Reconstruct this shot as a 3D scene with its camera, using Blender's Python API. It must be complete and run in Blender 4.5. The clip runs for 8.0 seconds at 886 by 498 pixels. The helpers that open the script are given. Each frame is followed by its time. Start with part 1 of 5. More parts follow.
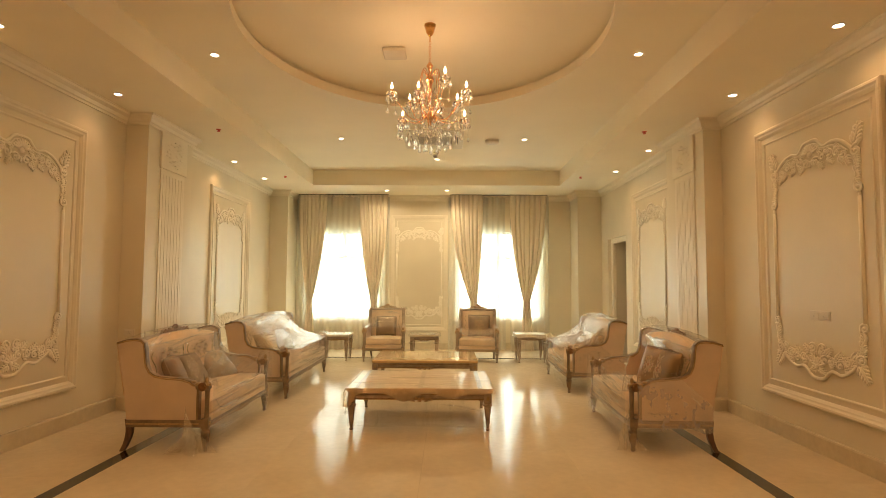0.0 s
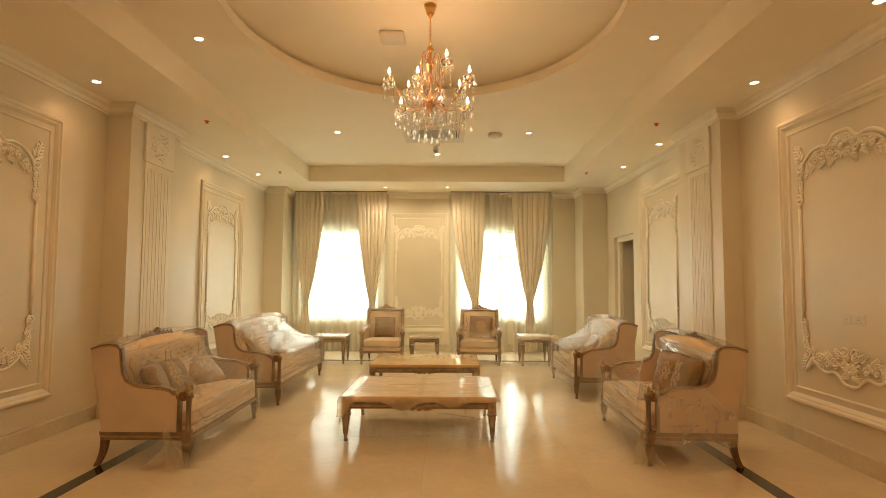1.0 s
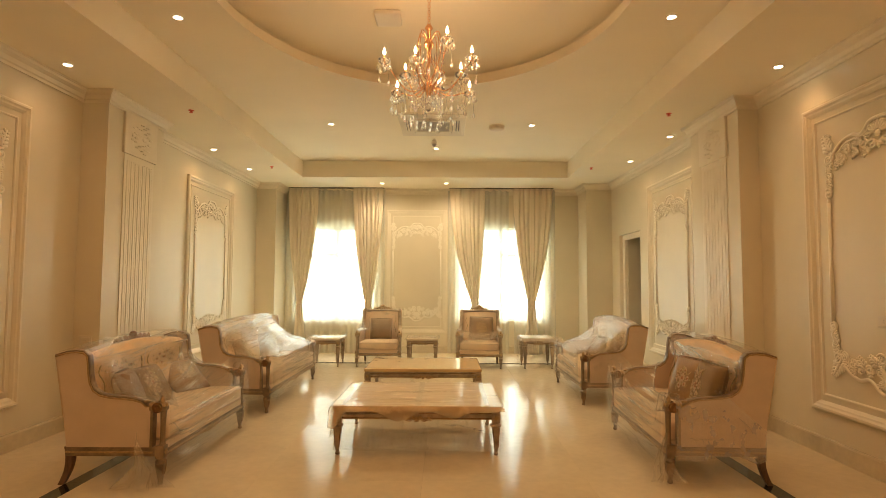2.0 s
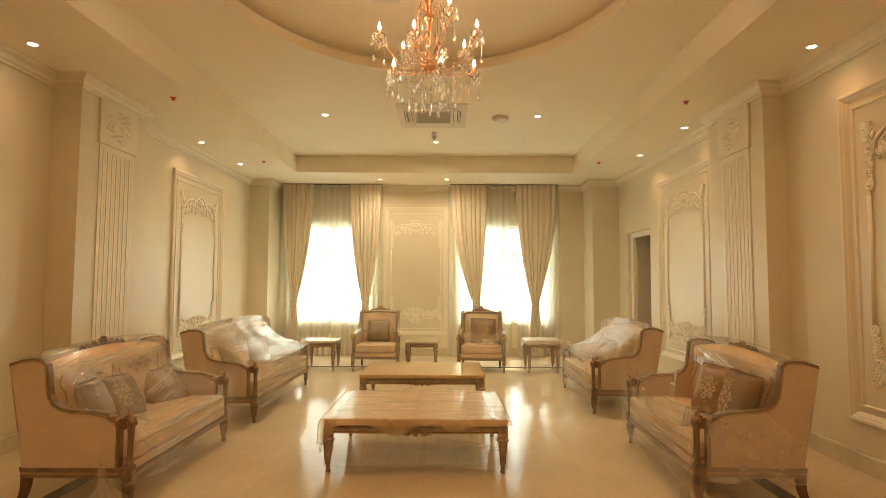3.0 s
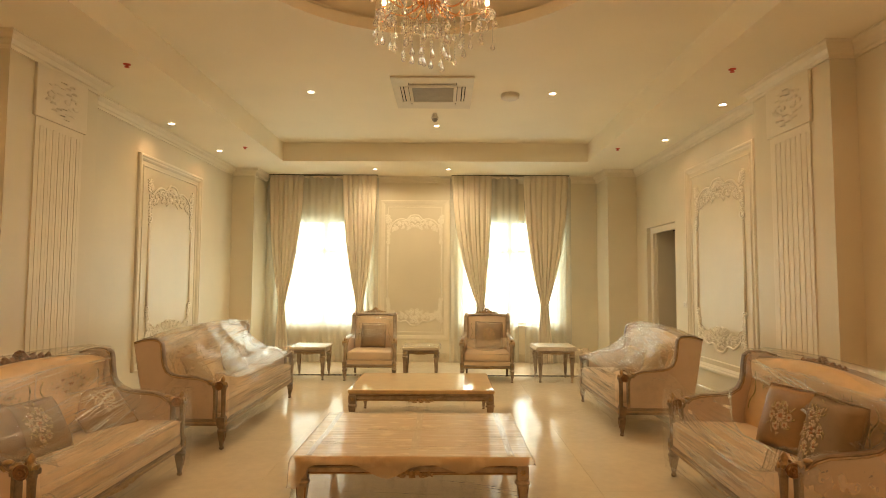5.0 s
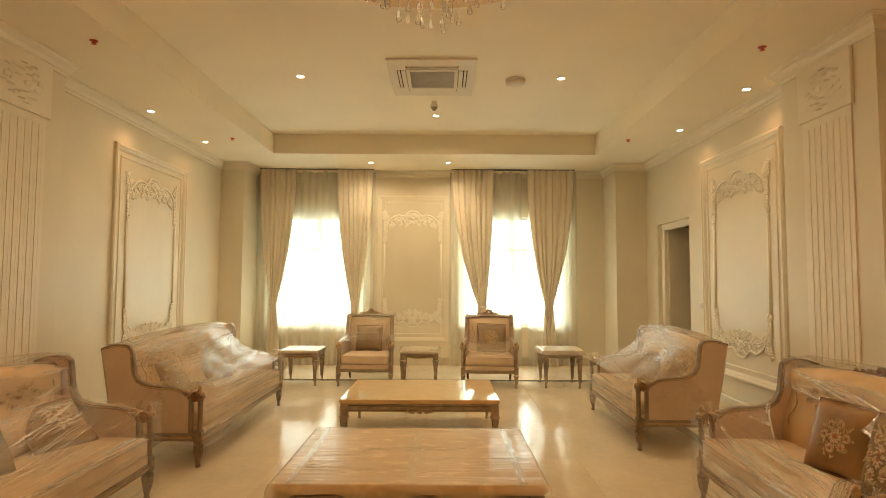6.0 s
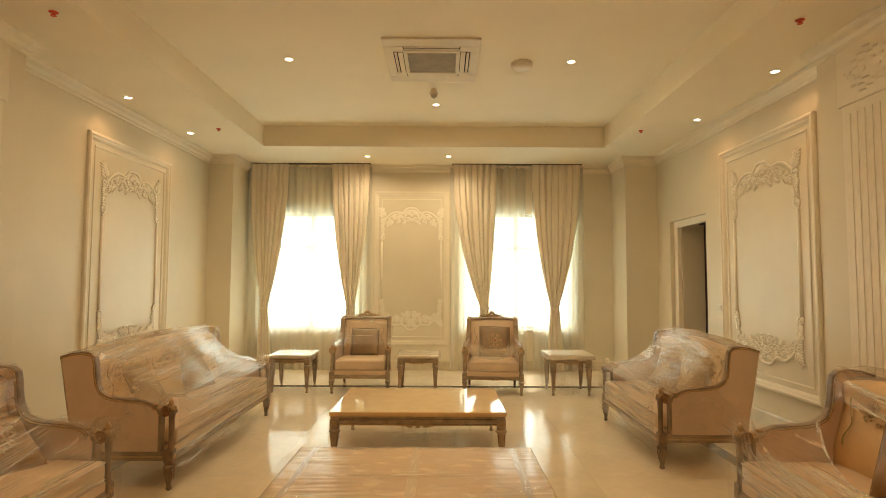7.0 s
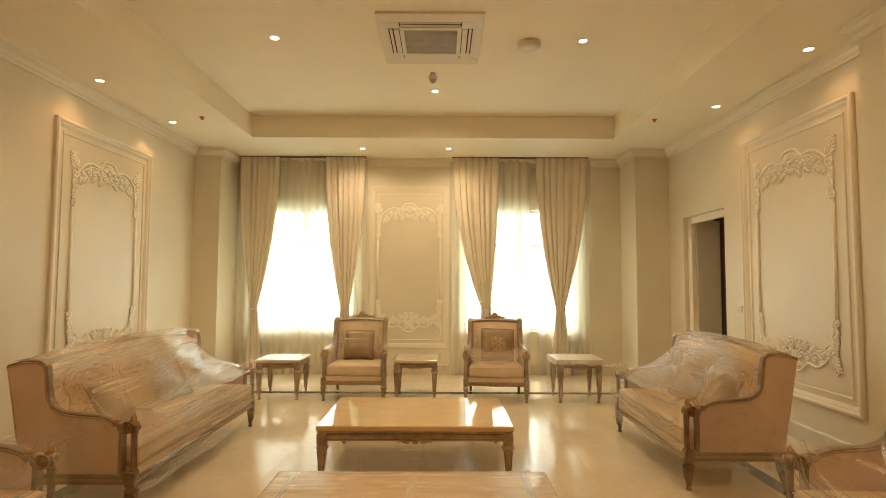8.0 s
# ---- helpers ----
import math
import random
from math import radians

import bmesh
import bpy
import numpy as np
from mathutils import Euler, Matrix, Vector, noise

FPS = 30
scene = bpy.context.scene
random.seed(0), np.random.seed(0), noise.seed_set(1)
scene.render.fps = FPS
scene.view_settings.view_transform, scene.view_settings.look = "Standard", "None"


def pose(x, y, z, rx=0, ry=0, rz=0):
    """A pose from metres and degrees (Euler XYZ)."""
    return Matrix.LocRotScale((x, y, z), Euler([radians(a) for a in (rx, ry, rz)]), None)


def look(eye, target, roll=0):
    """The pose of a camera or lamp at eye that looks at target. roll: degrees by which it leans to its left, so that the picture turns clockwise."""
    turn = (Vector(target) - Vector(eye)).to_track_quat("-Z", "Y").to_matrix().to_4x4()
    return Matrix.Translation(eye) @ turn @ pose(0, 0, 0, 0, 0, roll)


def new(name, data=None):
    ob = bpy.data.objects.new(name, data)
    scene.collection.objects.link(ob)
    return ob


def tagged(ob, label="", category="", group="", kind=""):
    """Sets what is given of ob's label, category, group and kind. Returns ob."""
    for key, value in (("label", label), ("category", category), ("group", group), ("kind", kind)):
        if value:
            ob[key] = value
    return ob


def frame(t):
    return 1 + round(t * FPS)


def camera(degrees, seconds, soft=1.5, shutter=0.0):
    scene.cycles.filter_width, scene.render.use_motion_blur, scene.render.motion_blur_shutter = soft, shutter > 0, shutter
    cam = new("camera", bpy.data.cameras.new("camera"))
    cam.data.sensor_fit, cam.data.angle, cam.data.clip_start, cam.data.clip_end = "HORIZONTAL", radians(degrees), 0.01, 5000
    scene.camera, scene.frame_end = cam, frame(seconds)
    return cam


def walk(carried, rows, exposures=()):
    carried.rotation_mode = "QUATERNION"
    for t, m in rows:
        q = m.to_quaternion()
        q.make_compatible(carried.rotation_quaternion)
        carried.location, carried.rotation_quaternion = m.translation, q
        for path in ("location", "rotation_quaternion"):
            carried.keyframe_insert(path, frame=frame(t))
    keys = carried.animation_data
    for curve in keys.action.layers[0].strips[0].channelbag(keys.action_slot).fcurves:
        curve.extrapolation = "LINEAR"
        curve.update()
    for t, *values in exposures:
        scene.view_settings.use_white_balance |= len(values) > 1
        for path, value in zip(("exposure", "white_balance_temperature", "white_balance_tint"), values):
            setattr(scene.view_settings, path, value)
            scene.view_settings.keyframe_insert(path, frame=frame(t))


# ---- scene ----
from math import sin, cos, pi

cam = camera(77.8, 8.0, soft=0.6)
PATH = [
    (0, (0.105, 0.21, 1.514), (0.088, 2.206, 1.64), 0.26),
    (0.5, (0.098, 0.394, 1.517), (0.081, 2.39, 1.641), 0.26),
    (1, (0.09, 0.598, 1.527), (0.073, 2.594, 1.65), 0.26),
    (1.5, (0.08, 0.795, 1.531), (0.067, 2.791, 1.652), 0.26),
    (3, (0.051, 1.462, 1.535), (0.044, 3.459, 1.655), 0.26),
    (3.5, (0.041, 1.684, 1.541), (0.035, 3.681, 1.658), 0.26),
    (4, (0.033, 1.924, 1.545), (0.026, 3.92, 1.662), 0.26),
    (4.5, (0.028, 2.155, 1.545), (0.021, 4.151, 1.662), 0.26),
    (6, (0.003, 2.886, 1.546), (0.002, 4.883, 1.66), 0.26),
    (6.5, (-0.002, 3.124, 1.54), (-0.002, 5.12, 1.655), 0.26),
    (7, (-0.009, 3.379, 1.54), (-0.008, 5.376, 1.656), 0.26),
    (7.5, (-0.016, 3.621, 1.535), (-0.013, 5.618, 1.652), 0.26),
    (8, (-0.018, 3.872, 1.528), (-0.013, 5.869, 1.645), 0.26),
]
walk(cam, [(t, look(eye, target, roll)) for t, eye, target, roll in PATH], exposures=((0, 0.42), (4, 0.36), (8, 0.25)))

# ---- world, sun, distance ----
SUN_UP, SUN_SIDE = 52.0, 8.0
world = bpy.data.worlds.new("world")
scene.world = world
world.use_nodes = True
wn = world.node_tree.nodes
sky = wn.new("ShaderNodeTexSky")
sky.sky_type = 'NISHITA'
sky.sun_disc = False
sky.sun_elevation = radians(SUN_UP)
sky.sun_rotation = radians(SUN_SIDE)
wn["Background"].inputs["Strength"].default_value = 0.12
world.node_tree.links.new(sky.outputs[0], wn["Background"].inputs[0])

sun = new("sun", bpy.data.lights.new("sun", 'SUN'))
sun.data.energy, sun.data.angle, sun.data.color = 3.0, radians(0.6), (1.0, 0.93, 0.82)
sun.matrix_world = look((1.5 + 10 * sin(radians(SUN_SIDE)), 12.9 + 10 * cos(radians(SUN_SIDE)), 1.0 + 10 * math.tan(radians(SUN_UP))), (1.5, 12.9, 1.0))

# daylight of the open sky in the two window openings
for x0, x1 in ((-3.10, -1.52), (0.36, 2.23)):
    day = new("window_daylight", bpy.data.lights.new("window_daylight", 'AREA'))
    day.data.shape, day.data.size, day.data.size_y = 'RECTANGLE', x1 - x0, 1.96
    day.data.energy, day.data.color = 13.5 * (x1 - x0) * 1.96, (0.86, 1.0, 0.86)
    day.matrix_world = look(((x0 + x1) / 2, 13.21, 1.71), ((x0 + x1) / 2, 5.0, 1.71))

WARM, MILD = (1.0, 0.54, 0.235), (1.0, 0.75, 0.45)
SIDE_W, TRAY_W, CANDLE_W = 8.5, 54.0, 0.95


# ---- materials ----
def mat(name, col, rough=0.5, metal=0.0, var=0.08, scale=5.0, fine=90.0, bump=0.15, coat=0.0, rvar=0.08, stretch=(1, 1, 1), piece=0.0, sheen=0.0):
    m = bpy.data.materials.new(name)
    m.use_nodes = True
    nt, n = m.node_tree, m.node_tree.nodes
    p = n["Principled BSDF"]
    tc, mp = n.new("ShaderNodeTexCoord"), n.new("ShaderNodeMapping")
    mp.inputs["Scale"].default_value = stretch
    nt.links.new(tc.outputs["Object"], mp.inputs[0])
    big, small = n.new("ShaderNodeTexNoise"), n.new("ShaderNodeTexNoise")
    big.inputs["Scale"].default_value, big.inputs["Detail"].default_value = scale, 5
    small.inputs["Scale"].default_value, small.inputs["Detail"].default_value = fine, 3
    for k in (big, small):
        nt.links.new(mp.outputs[0], k.inputs["Vector"])
    add = n.new("ShaderNodeMath")
    add.operation = 'MULTIPLY_ADD'
    nt.links.new(small.outputs["Fac"], add.inputs[0])
    add.inputs[1].default_value = 0.4
    nt.links.new(big.outputs["Fac"], add.inputs[2])
    src = add.outputs[0]
    if piece:
        oi, pa = n.new("ShaderNodeObjectInfo"), n.new("ShaderNodeMath")
        pa.operation = 'MULTIPLY_ADD'
        nt.links.new(oi.outputs["Random"], pa.inputs[0])
        pa.inputs[1].default_value = piece
        nt.links.new(src, pa.inputs[2])
        src = pa.outputs[0]
    ramp = n.new("ShaderNodeValToRGB")
    e = ramp.color_ramp.elements
    e[0].position, e[1].position = 0.45, 0.95
    e[0].color = (*[c * (1 - var * 1.4) for c in col], 1)
    e[1].color = (*[min(1, c * (1 + var)) for c in col], 1)
    nt.links.new(src, ramp.inputs[0])
    nt.links.new(ramp.outputs[0], p.inputs["Base Color"])
    ra = n.new("ShaderNodeMapRange")
    ra.inputs["To Min"].default_value, ra.inputs["To Max"].default_value = max(0.02, rough - rvar), min(1, rough + rvar)
    nt.links.new(big.outputs["Fac"], ra.inputs[0])
    nt.links.new(ra.outputs[0], p.inputs["Roughness"])
    bp = n.new("ShaderNodeBump")
    bp.inputs["Strength"].default_value, bp.inputs["Distance"].default_value = bump, 0.004
    nt.links.new(small.outputs["Fac"], bp.inputs["Height"])
    nt.links.new(bp.outputs[0], p.inputs["Normal"])
    p.inputs["Metallic"].default_value = metal
    p.inputs["Coat Weight"].default_value = coat
    p.inputs["Coat Roughness"].default_value = 0.06
    p.inputs["Sheen Weight"].default_value = sheen
    return m


def emitter(name, col, strength):
    m = bpy.data.materials.new(name)
    m.use_nodes = True
    p = m.node_tree.nodes["Principled BSDF"]
    p.inputs["Base Color"].default_value = (*col, 1)
    p.inputs["Emission Color"].default_value = (*col, 1)
    p.inputs["Emission Strength"].default_value = strength
    return m


def film_mat(name, white, streak, stretch, tint=(0.96, 0.92, 0.84), relief=0.35, shine=0.07, rough=0.16, glow=0.2):
    """Clear packing film: somewhat milky, glossy all over, with pale noise streaks that paint glints on its creases."""
    m = bpy.data.materials.new(name)
    m.use_nodes = True
    nt, n = m.node_tree, m.node_tree.nodes
    n.remove(n["Principled BSDF"])
    tc, mp, tex = n.new("ShaderNodeTexCoord"), n.new("ShaderNodeMapping"), n.new("ShaderNodeTexNoise")
    mp.inputs["Scale"].default_value = stretch
    nt.links.new(tc.outputs["Object"], mp.inputs[0])
    nt.links.new(mp.outputs[0], tex.inputs["Vector"])
    tex.inputs["Scale"].default_value, tex.inputs["Detail"].default_value, tex.inputs["Distortion"].default_value = 9, 5, 0.15
    mr = n.new("ShaderNodeMapRange")
    mr.inputs["From Min"].default_value, mr.inputs["From Max"].default_value = 0.54, 0.70
    # the paler streaks are highlights put into the colour
    mr.inputs["To Min"].default_value, mr.inputs["To Max"].default_value = white, streak
    nt.links.new(tex.outputs["Fac"], mr.inputs[0])
    bp = n.new("ShaderNodeBump")
    bp.inputs["Strength"].default_value, bp.inputs["Distance"].default_value = min(1.0, relief), 0.012
    nt.links.new(tex.outputs["Fac"], bp.inputs["Height"])
    clear, gloss, fres = n.new("ShaderNodeBsdfTransparent"), n.new("ShaderNodeBsdfGlossy"), n.new("ShaderNodeLayerWeight")
    dif, tra, milk = n.new("ShaderNodeBsdfDiffuse"), n.new("ShaderNodeBsdfTranslucent"), n.new("ShaderNodeMixShader")
    milk.inputs[0].default_value = glow
    for k in (dif, tra):
        k.inputs["Color"].default_value = (*tint, 1)
    nt.links.new(dif.outputs[0], milk.inputs[1])
    nt.links.new(tra.outputs[0], milk.inputs[2])
    clear.inputs[0].default_value = (0.985, 0.975, 0.95, 1)
    gloss.inputs["Roughness"].default_value = rough
    fres.inputs["Blend"].default_value = 0.5
    bend, share = n.new("ShaderNodeMath"), n.new("ShaderNodeMath")
    bend.operation, share.operation = 'POWER', 'MULTIPLY_ADD'
    bend.inputs[1].default_value, share.inputs[1].default_value, share.inputs[2].default_value = 3.0, 0.25, shine
    nt.links.new(fres.outputs["Facing"], bend.inputs[0])
    nt.links.new(bend.outputs[0], share.inputs[0])
    nt.links.new(bp.outputs[0], gloss.inputs["Normal"])
    m1, m2 = n.new("ShaderNodeMixShader"), n.new("ShaderNodeMixShader")
    nt.links.new(mr.outputs[0], m2.inputs[0])
    nt.links.new(clear.outputs[0], m2.inputs[1])
    nt.links.new(milk.outputs[0], m2.inputs[2])
    nt.links.new(share.outputs[0], m1.inputs[0])
    nt.links.new(m2.outputs[0], m1.inputs[1])
    nt.links.new(gloss.outputs[0], m1.inputs[2])
    nt.links.new(m1.outputs[0], n["Material Output"].inputs[0])
    return m


def cloth_mat(name, col, clear, through_light, fine=160):
    """Hanging cloth that lets some light through."""
    m = bpy.data.materials.new(name)
    m.use_nodes = True
    nt, n = m.node_tree, m.node_tree.nodes
    n.remove(n["Principled BSDF"])
    tc, tex, bp = n.new("ShaderNodeTexCoord"), n.new("ShaderNodeTexNoise"), n.new("ShaderNodeBump")
    nt.links.new(tc.outputs["Object"], tex.inputs["Vector"])
    tex.inputs["Scale"].default_value, tex.inputs["Detail"].default_value = fine, 2
    bp.inputs["Strength"].default_value, bp.inputs["Distance"].default_value = 0.2, 0.002
    nt.links.new(tex.outputs["Fac"], bp.inputs["Height"])
    vary = n.new("ShaderNodeValToRGB")
    vary.color_ramp.elements[0].color = (*[c * 0.88 for c in col], 1)
    vary.color_ramp.elements[1].color = (*col, 1)
    nt.links.new(tex.outputs["Fac"], vary.inputs[0])
    dif, tra, cle = n.new("ShaderNodeBsdfDiffuse"), n.new("ShaderNodeBsdfTranslucent"), n.new("ShaderNodeBsdfTransparent")
    for k in (dif, tra):
        nt.links.new(vary.outputs[0], k.inputs["Color"])
        nt.links.new(bp.outputs[0], k.inputs["Normal"])
    m1, m2 = n.new("ShaderNodeMixShader"), n.new("ShaderNodeMixShader")
    m1.inputs[0].default_value, m2.inputs[0].default_value = through_light, clear
    nt.links.new(dif.outputs[0], m1.inputs[1])
    nt.links.new(tra.outputs[0], m1.inputs[2])
    nt.links.new(m1.outputs[0], m2.inputs[1])
    nt.links.new(cle.outputs[0], m2.inputs[2])
    nt.links.new(m2.outputs[0], n["Material Output"].inputs[0])
    return m


PAINT = mat("wall_paint", (0.80, 0.73, 0.57), 0.36, rvar=0.04, var=0.04, scale=1.3, fine=260, bump=0.06)
CEIL = mat("ceiling_paint", (0.95, 0.88, 0.71), 0.7, var=0.03, scale=1.0, fine=200, bump=0.04)
PLASTER = mat("moulding_paint", (0.87, 0.80, 0.65), 0.38, var=0.02, scale=9, fine=150, bump=0.03)
# moulding paint made lighter, to paint in the light that the ornaments catch
LITRELIEF = mat("lit_moulding_paint", (0.95, 0.89, 0.75), 0.32, var=0.02, scale=9, fine=150, bump=0.02, rvar=0.03)
MARBLE = mat("cream_marble", (0.71, 0.615, 0.45), 0.16, var=0.07, scale=1.6, fine=13, bump=0.07, piece=0.10)
mn, ml = MARBLE.node_tree.nodes, MARBLE.node_tree.links
haze, hz, pos = mn.new("ShaderNodeTexNoise"), mn.new("ShaderNodeMapRange"), mn.new("ShaderNodeNewGeometry")
haze.inputs["Scale"].default_value, haze.inputs["Detail"].default_value, haze.inputs["Roughness"].default_value = 15.0, 8, 0.65
ml.new(pos.outputs["Position"], haze.inputs["Vector"])
hz.inputs["From Min"].default_value, hz.inputs["From Max"].default_value = 0.41, 0.60
hz.inputs["To Min"].default_value, hz.inputs["To Max"].default_value = 0.025, 0.21
ml.new(haze.outputs["Fac"], hz.inputs[0])
ml.new(hz.outputs[0], mn["Principled BSDF"].inputs["Roughness"])
mn["Principled BSDF"].inputs["Specular IOR Level"].default_value = 0.12
wave, ripple = mn.new("ShaderNodeTexNoise"), mn.new("ShaderNodeBump")
wave.inputs["Scale"].default_value, wave.inputs["Detail"].default_value = 26.0, 4
ml.new(pos.outputs["Position"], wave.inputs["Vector"])
ripple.inputs["Strength"].default_value, ripple.inputs["Distance"].default_value = 0.30, 0.002
ml.new(wave.outputs["Fac"], ripple.inputs["Height"])
ml.new(mn["Bump"].outputs[0], ripple.inputs["Normal"])
ml.new(ripple.outputs[0], mn["Principled BSDF"].inputs["Normal"])
GRANITE = mat("black_granite", (0.018, 0.020, 0.018), 0.12, var=0.5, scale=30, fine=300, bump=0.02)
SKIRT = mat("skirting_stone", (0.72, 0.64, 0.48), 0.2, var=0.1, scale=3, fine=20, bump=0.02)
PALEWOOD = mat("pale_taupe_wood", (0.42, 0.33, 0.23), 0.36, var=0.28, scale=14, fine=160, bump=0.25)
WOOD = mat("aged_taupe_wood", (0.25, 0.175, 0.105), 0.34, var=0.36, scale=14, fine=160, bump=0.25)
GILT = mat("antique_gilt_wood", (0.46, 0.31, 0.15), 0.34, metal=0.35, var=0.3, scale=50, fine=140, bump=0.3)
CREST = mat("dark_carved_wood", (0.24, 0.12, 0.05), 0.3, metal=0.2, var=0.45, scale=40, fine=140, bump=0.3)
LEGWOOD = mat("dark_leg_wood", (0.16, 0.085, 0.045), 0.32, var=0.4, scale=14, fine=90, bump=0.2, stretch=(3, 3, 0.6))
DOORWOOD = mat("dark_door_wood", (0.055, 0.022, 0.012), 0.35, var=0.4, scale=6, fine=60, bump=0.2, stretch=(4, 4, 0.5))
LINEN = mat("cream_upholstery", (0.80, 0.63, 0.44), 0.85, var=0.07, scale=4, fine=420, bump=0.35, sheen=0.2)
GOLDBACK = mat("golden_back_cloth", (0.72, 0.48, 0.22), 0.5, var=0.12, scale=6, fine=420, bump=0.35, sheen=0.25)
SIDE = mat("beige_side_cloth", (0.70, 0.56, 0.43), 0.85, var=0.07, scale=4, fine=420, bump=0.35, sheen=0.2)
SATIN = mat("brown_satin", (0.26, 0.14, 0.05), 0.6, var=0.18, scale=7, fine=300, bump=0.2)
OLIVE = mat("olive_brown_satin", (0.27, 0.175, 0.078), 0.68, var=0.18, scale=7, fine=300, bump=0.2)
TAUPE = mat("pale_taupe_satin", (0.36, 0.26, 0.16), 0.45, var=0.15, scale=7, fine=300, bump=0.2)
CREAMTHREAD = mat("cream_thread", (0.64, 0.48, 0.28), 0.5, var=0.3, scale=40, fine=400, bump=0.5)
RUST = mat("rust_satin", (0.33, 0.19, 0.07), 0.38, var=0.25, scale=7, fine=300, bump=0.2)
RUSTTHREAD = mat("rust_thread", (0.40, 0.15, 0.05), 0.5, var=0.3, scale=40, fine=400, bump=0.5)
THREADDARK = mat("olive_gold_thread", (0.50, 0.37, 0.15), 0.5, var=0.4, scale=40, fine=400, bump=0.5)
TOP = mat("honey_marble_top", (0.80, 0.58, 0.30), 0.05, var=0.06, scale=7, fine=60, bump=0.01, coat=0.6, rvar=0.03)
TOPPALE = mat("cream_marble_top", (0.72, 0.63, 0.48), 0.12, var=0.10, scale=7, fine=60, bump=0.01, coat=0.3)
BRASS = mat("polished_brass", (0.83, 0.50, 0.20), 0.18, metal=1.0, var=0.12, scale=20, fine=100, bump=0.03)
ROSEGOLD = mat("rose_gold_metal", (0.86, 0.50, 0.26), 0.2, metal=1.0, var=0.1, scale=20, fine=100, bump=0.03)
PLASTIC = mat("white_plastic", (0.78, 0.72, 0.60), 0.4, var=0.03, scale=9, fine=200, bump=0.03)
GREYPLASTIC = mat("grey_plastic", (0.46, 0.42, 0.36), 0.5, var=0.1, scale=9, fine=200, bump=0.05)
# dark brown that stands in for the shade inside the curtain slot
SLOTSHADE = mat("slot_shade_brown", (0.10, 0.08, 0.055), 0.6, var=0.2)
DARK = mat("dark_slot", (0.02, 0.017, 0.014), 0.7, var=0.3)
RED = mat("red_sprinkler_metal", (0.62, 0.07, 0.03), 0.3, var=0.2)
FRAMEW = mat("white_window_frame", (0.75, 0.75, 0.72), 0.4, var=0.04)
EARTH = mat("outdoor_paving", (0.42, 0.40, 0.36), 0.9, var=0.2, scale=0.6, fine=20)
DAY = emitter("hazy_distance", (0.92, 1.0, 0.86), 3.0)
LAMP = emitter("lit_downlight", (1.0, 0.86, 0.62), 14.0)
FLAME = emitter("lit_candle_bulb", (1.0, 0.72, 0.40), 22.0)
CURTAIN = cloth_mat("beige_curtain_cloth", (0.94, 0.85, 0.68), 0.0, 0.07)
SHEER = cloth_mat("sheer_voile", (0.96, 0.92, 0.79), 0.28, 0.42)
FILM = film_mat("clear_film", 0.03, 0.16, (0.14, 5, 4.6), (1.0, 0.93, 0.80), relief=0.6, shine=0.08, rough=0.10, glow=0.04)
FILMNEAR = film_mat("loose_film", 0.025, 0.34, (0.12, 3.2, 3.2), (1.0, 0.90, 0.75), relief=1.0, shine=0.09, rough=0.09, glow=0.06)
FILMSIDE = film_mat("clear_side_film", 0.09, 0.24, (2.5, 1.2, 1.0), (1.0, 0.92, 0.80), relief=0.6, shine=0.09, rough=0.10, glow=0.05)
# amber tint puts the reflected warm room into the film's colour
FILMTAUT = film_mat("taut_film", 0.25, 0.52, (0.09, 6, 6), (0.97, 0.77, 0.51), relief=1.0, shine=0.14, rough=0.09, glow=0.06)
# milky film; its whitish tint also paints the sheen on the sofa end
FILMEND = film_mat("milky_sheen_film", 0.25, 0.32, (2.5, 1.2, 1.0), (1.0, 0.95, 0.92), relief=0.6, shine=0.06, rough=0.14, glow=0.03)
FILMDULL = film_mat("milky_film", 0.36, 0.50, (0.8, 1.3, 1.0), (0.90, 0.71, 0.46), 0.6, 0.06, 0.30, 0.05)
TAPE = film_mat("packing_tape", 0.45, 0.75, (9, 1.0, 3), (1.0, 0.95, 0.86), 0.5, 0.26, 0.12, 0.1)
TAPEDULL = film_mat("dull_tape", 0.5, 0.6, (9, 1.0, 3), (0.96, 0.86, 0.68), 0.3, 0.1, 0.25, 0.1)
# white share stands in for the highlights along the folds
FOLD = film_mat("bunched_glint_film", 0.30, 0.60, (1.5, 9, 9), (1.0, 0.94, 0.84), 0.2, 0.40, 0.14, 0.05)

crystal = bpy.data.materials.new("cut_crystal")
crystal.use_nodes = True
cn, ct = crystal.node_tree.nodes, crystal.node_tree
cn.remove(cn["Principled BSDF"])
c_clear, c_soft, c_glass = cn.new("ShaderNodeBsdfTransparent"), cn.new("ShaderNodeBsdfTranslucent"), cn.new("ShaderNodeBsdfGlass")
c_mix, c_last = cn.new("ShaderNodeMixShader"), cn.new("ShaderNodeMixShader")
c_soft.inputs[0].default_value = (1.0, 0.95, 0.86, 1)
c_glass.inputs["Roughness"].default_value, c_glass.inputs["IOR"].default_value = 0.03, 1.55
c_mix.inputs[0].default_value, c_last.inputs[0].default_value = 0.80, 0.10
ct.links.new(c_clear.outputs[0], c_mix.inputs[1])
ct.links.new(c_glass.outputs[0], c_mix.inputs[2])
ct.links.new(c_mix.outputs[0], c_last.inputs[1])
ct.links.new(c_soft.outputs[0], c_last.inputs[2])
ct.links.new(c_last.outputs[0], cn["Material Output"].inputs[0])
glass = bpy.data.materials.new("window_glass")
glass.use_nodes = True
gp = glass.node_tree.nodes["Principled BSDF"]
gp.inputs["Roughness"].default_value = 0.0
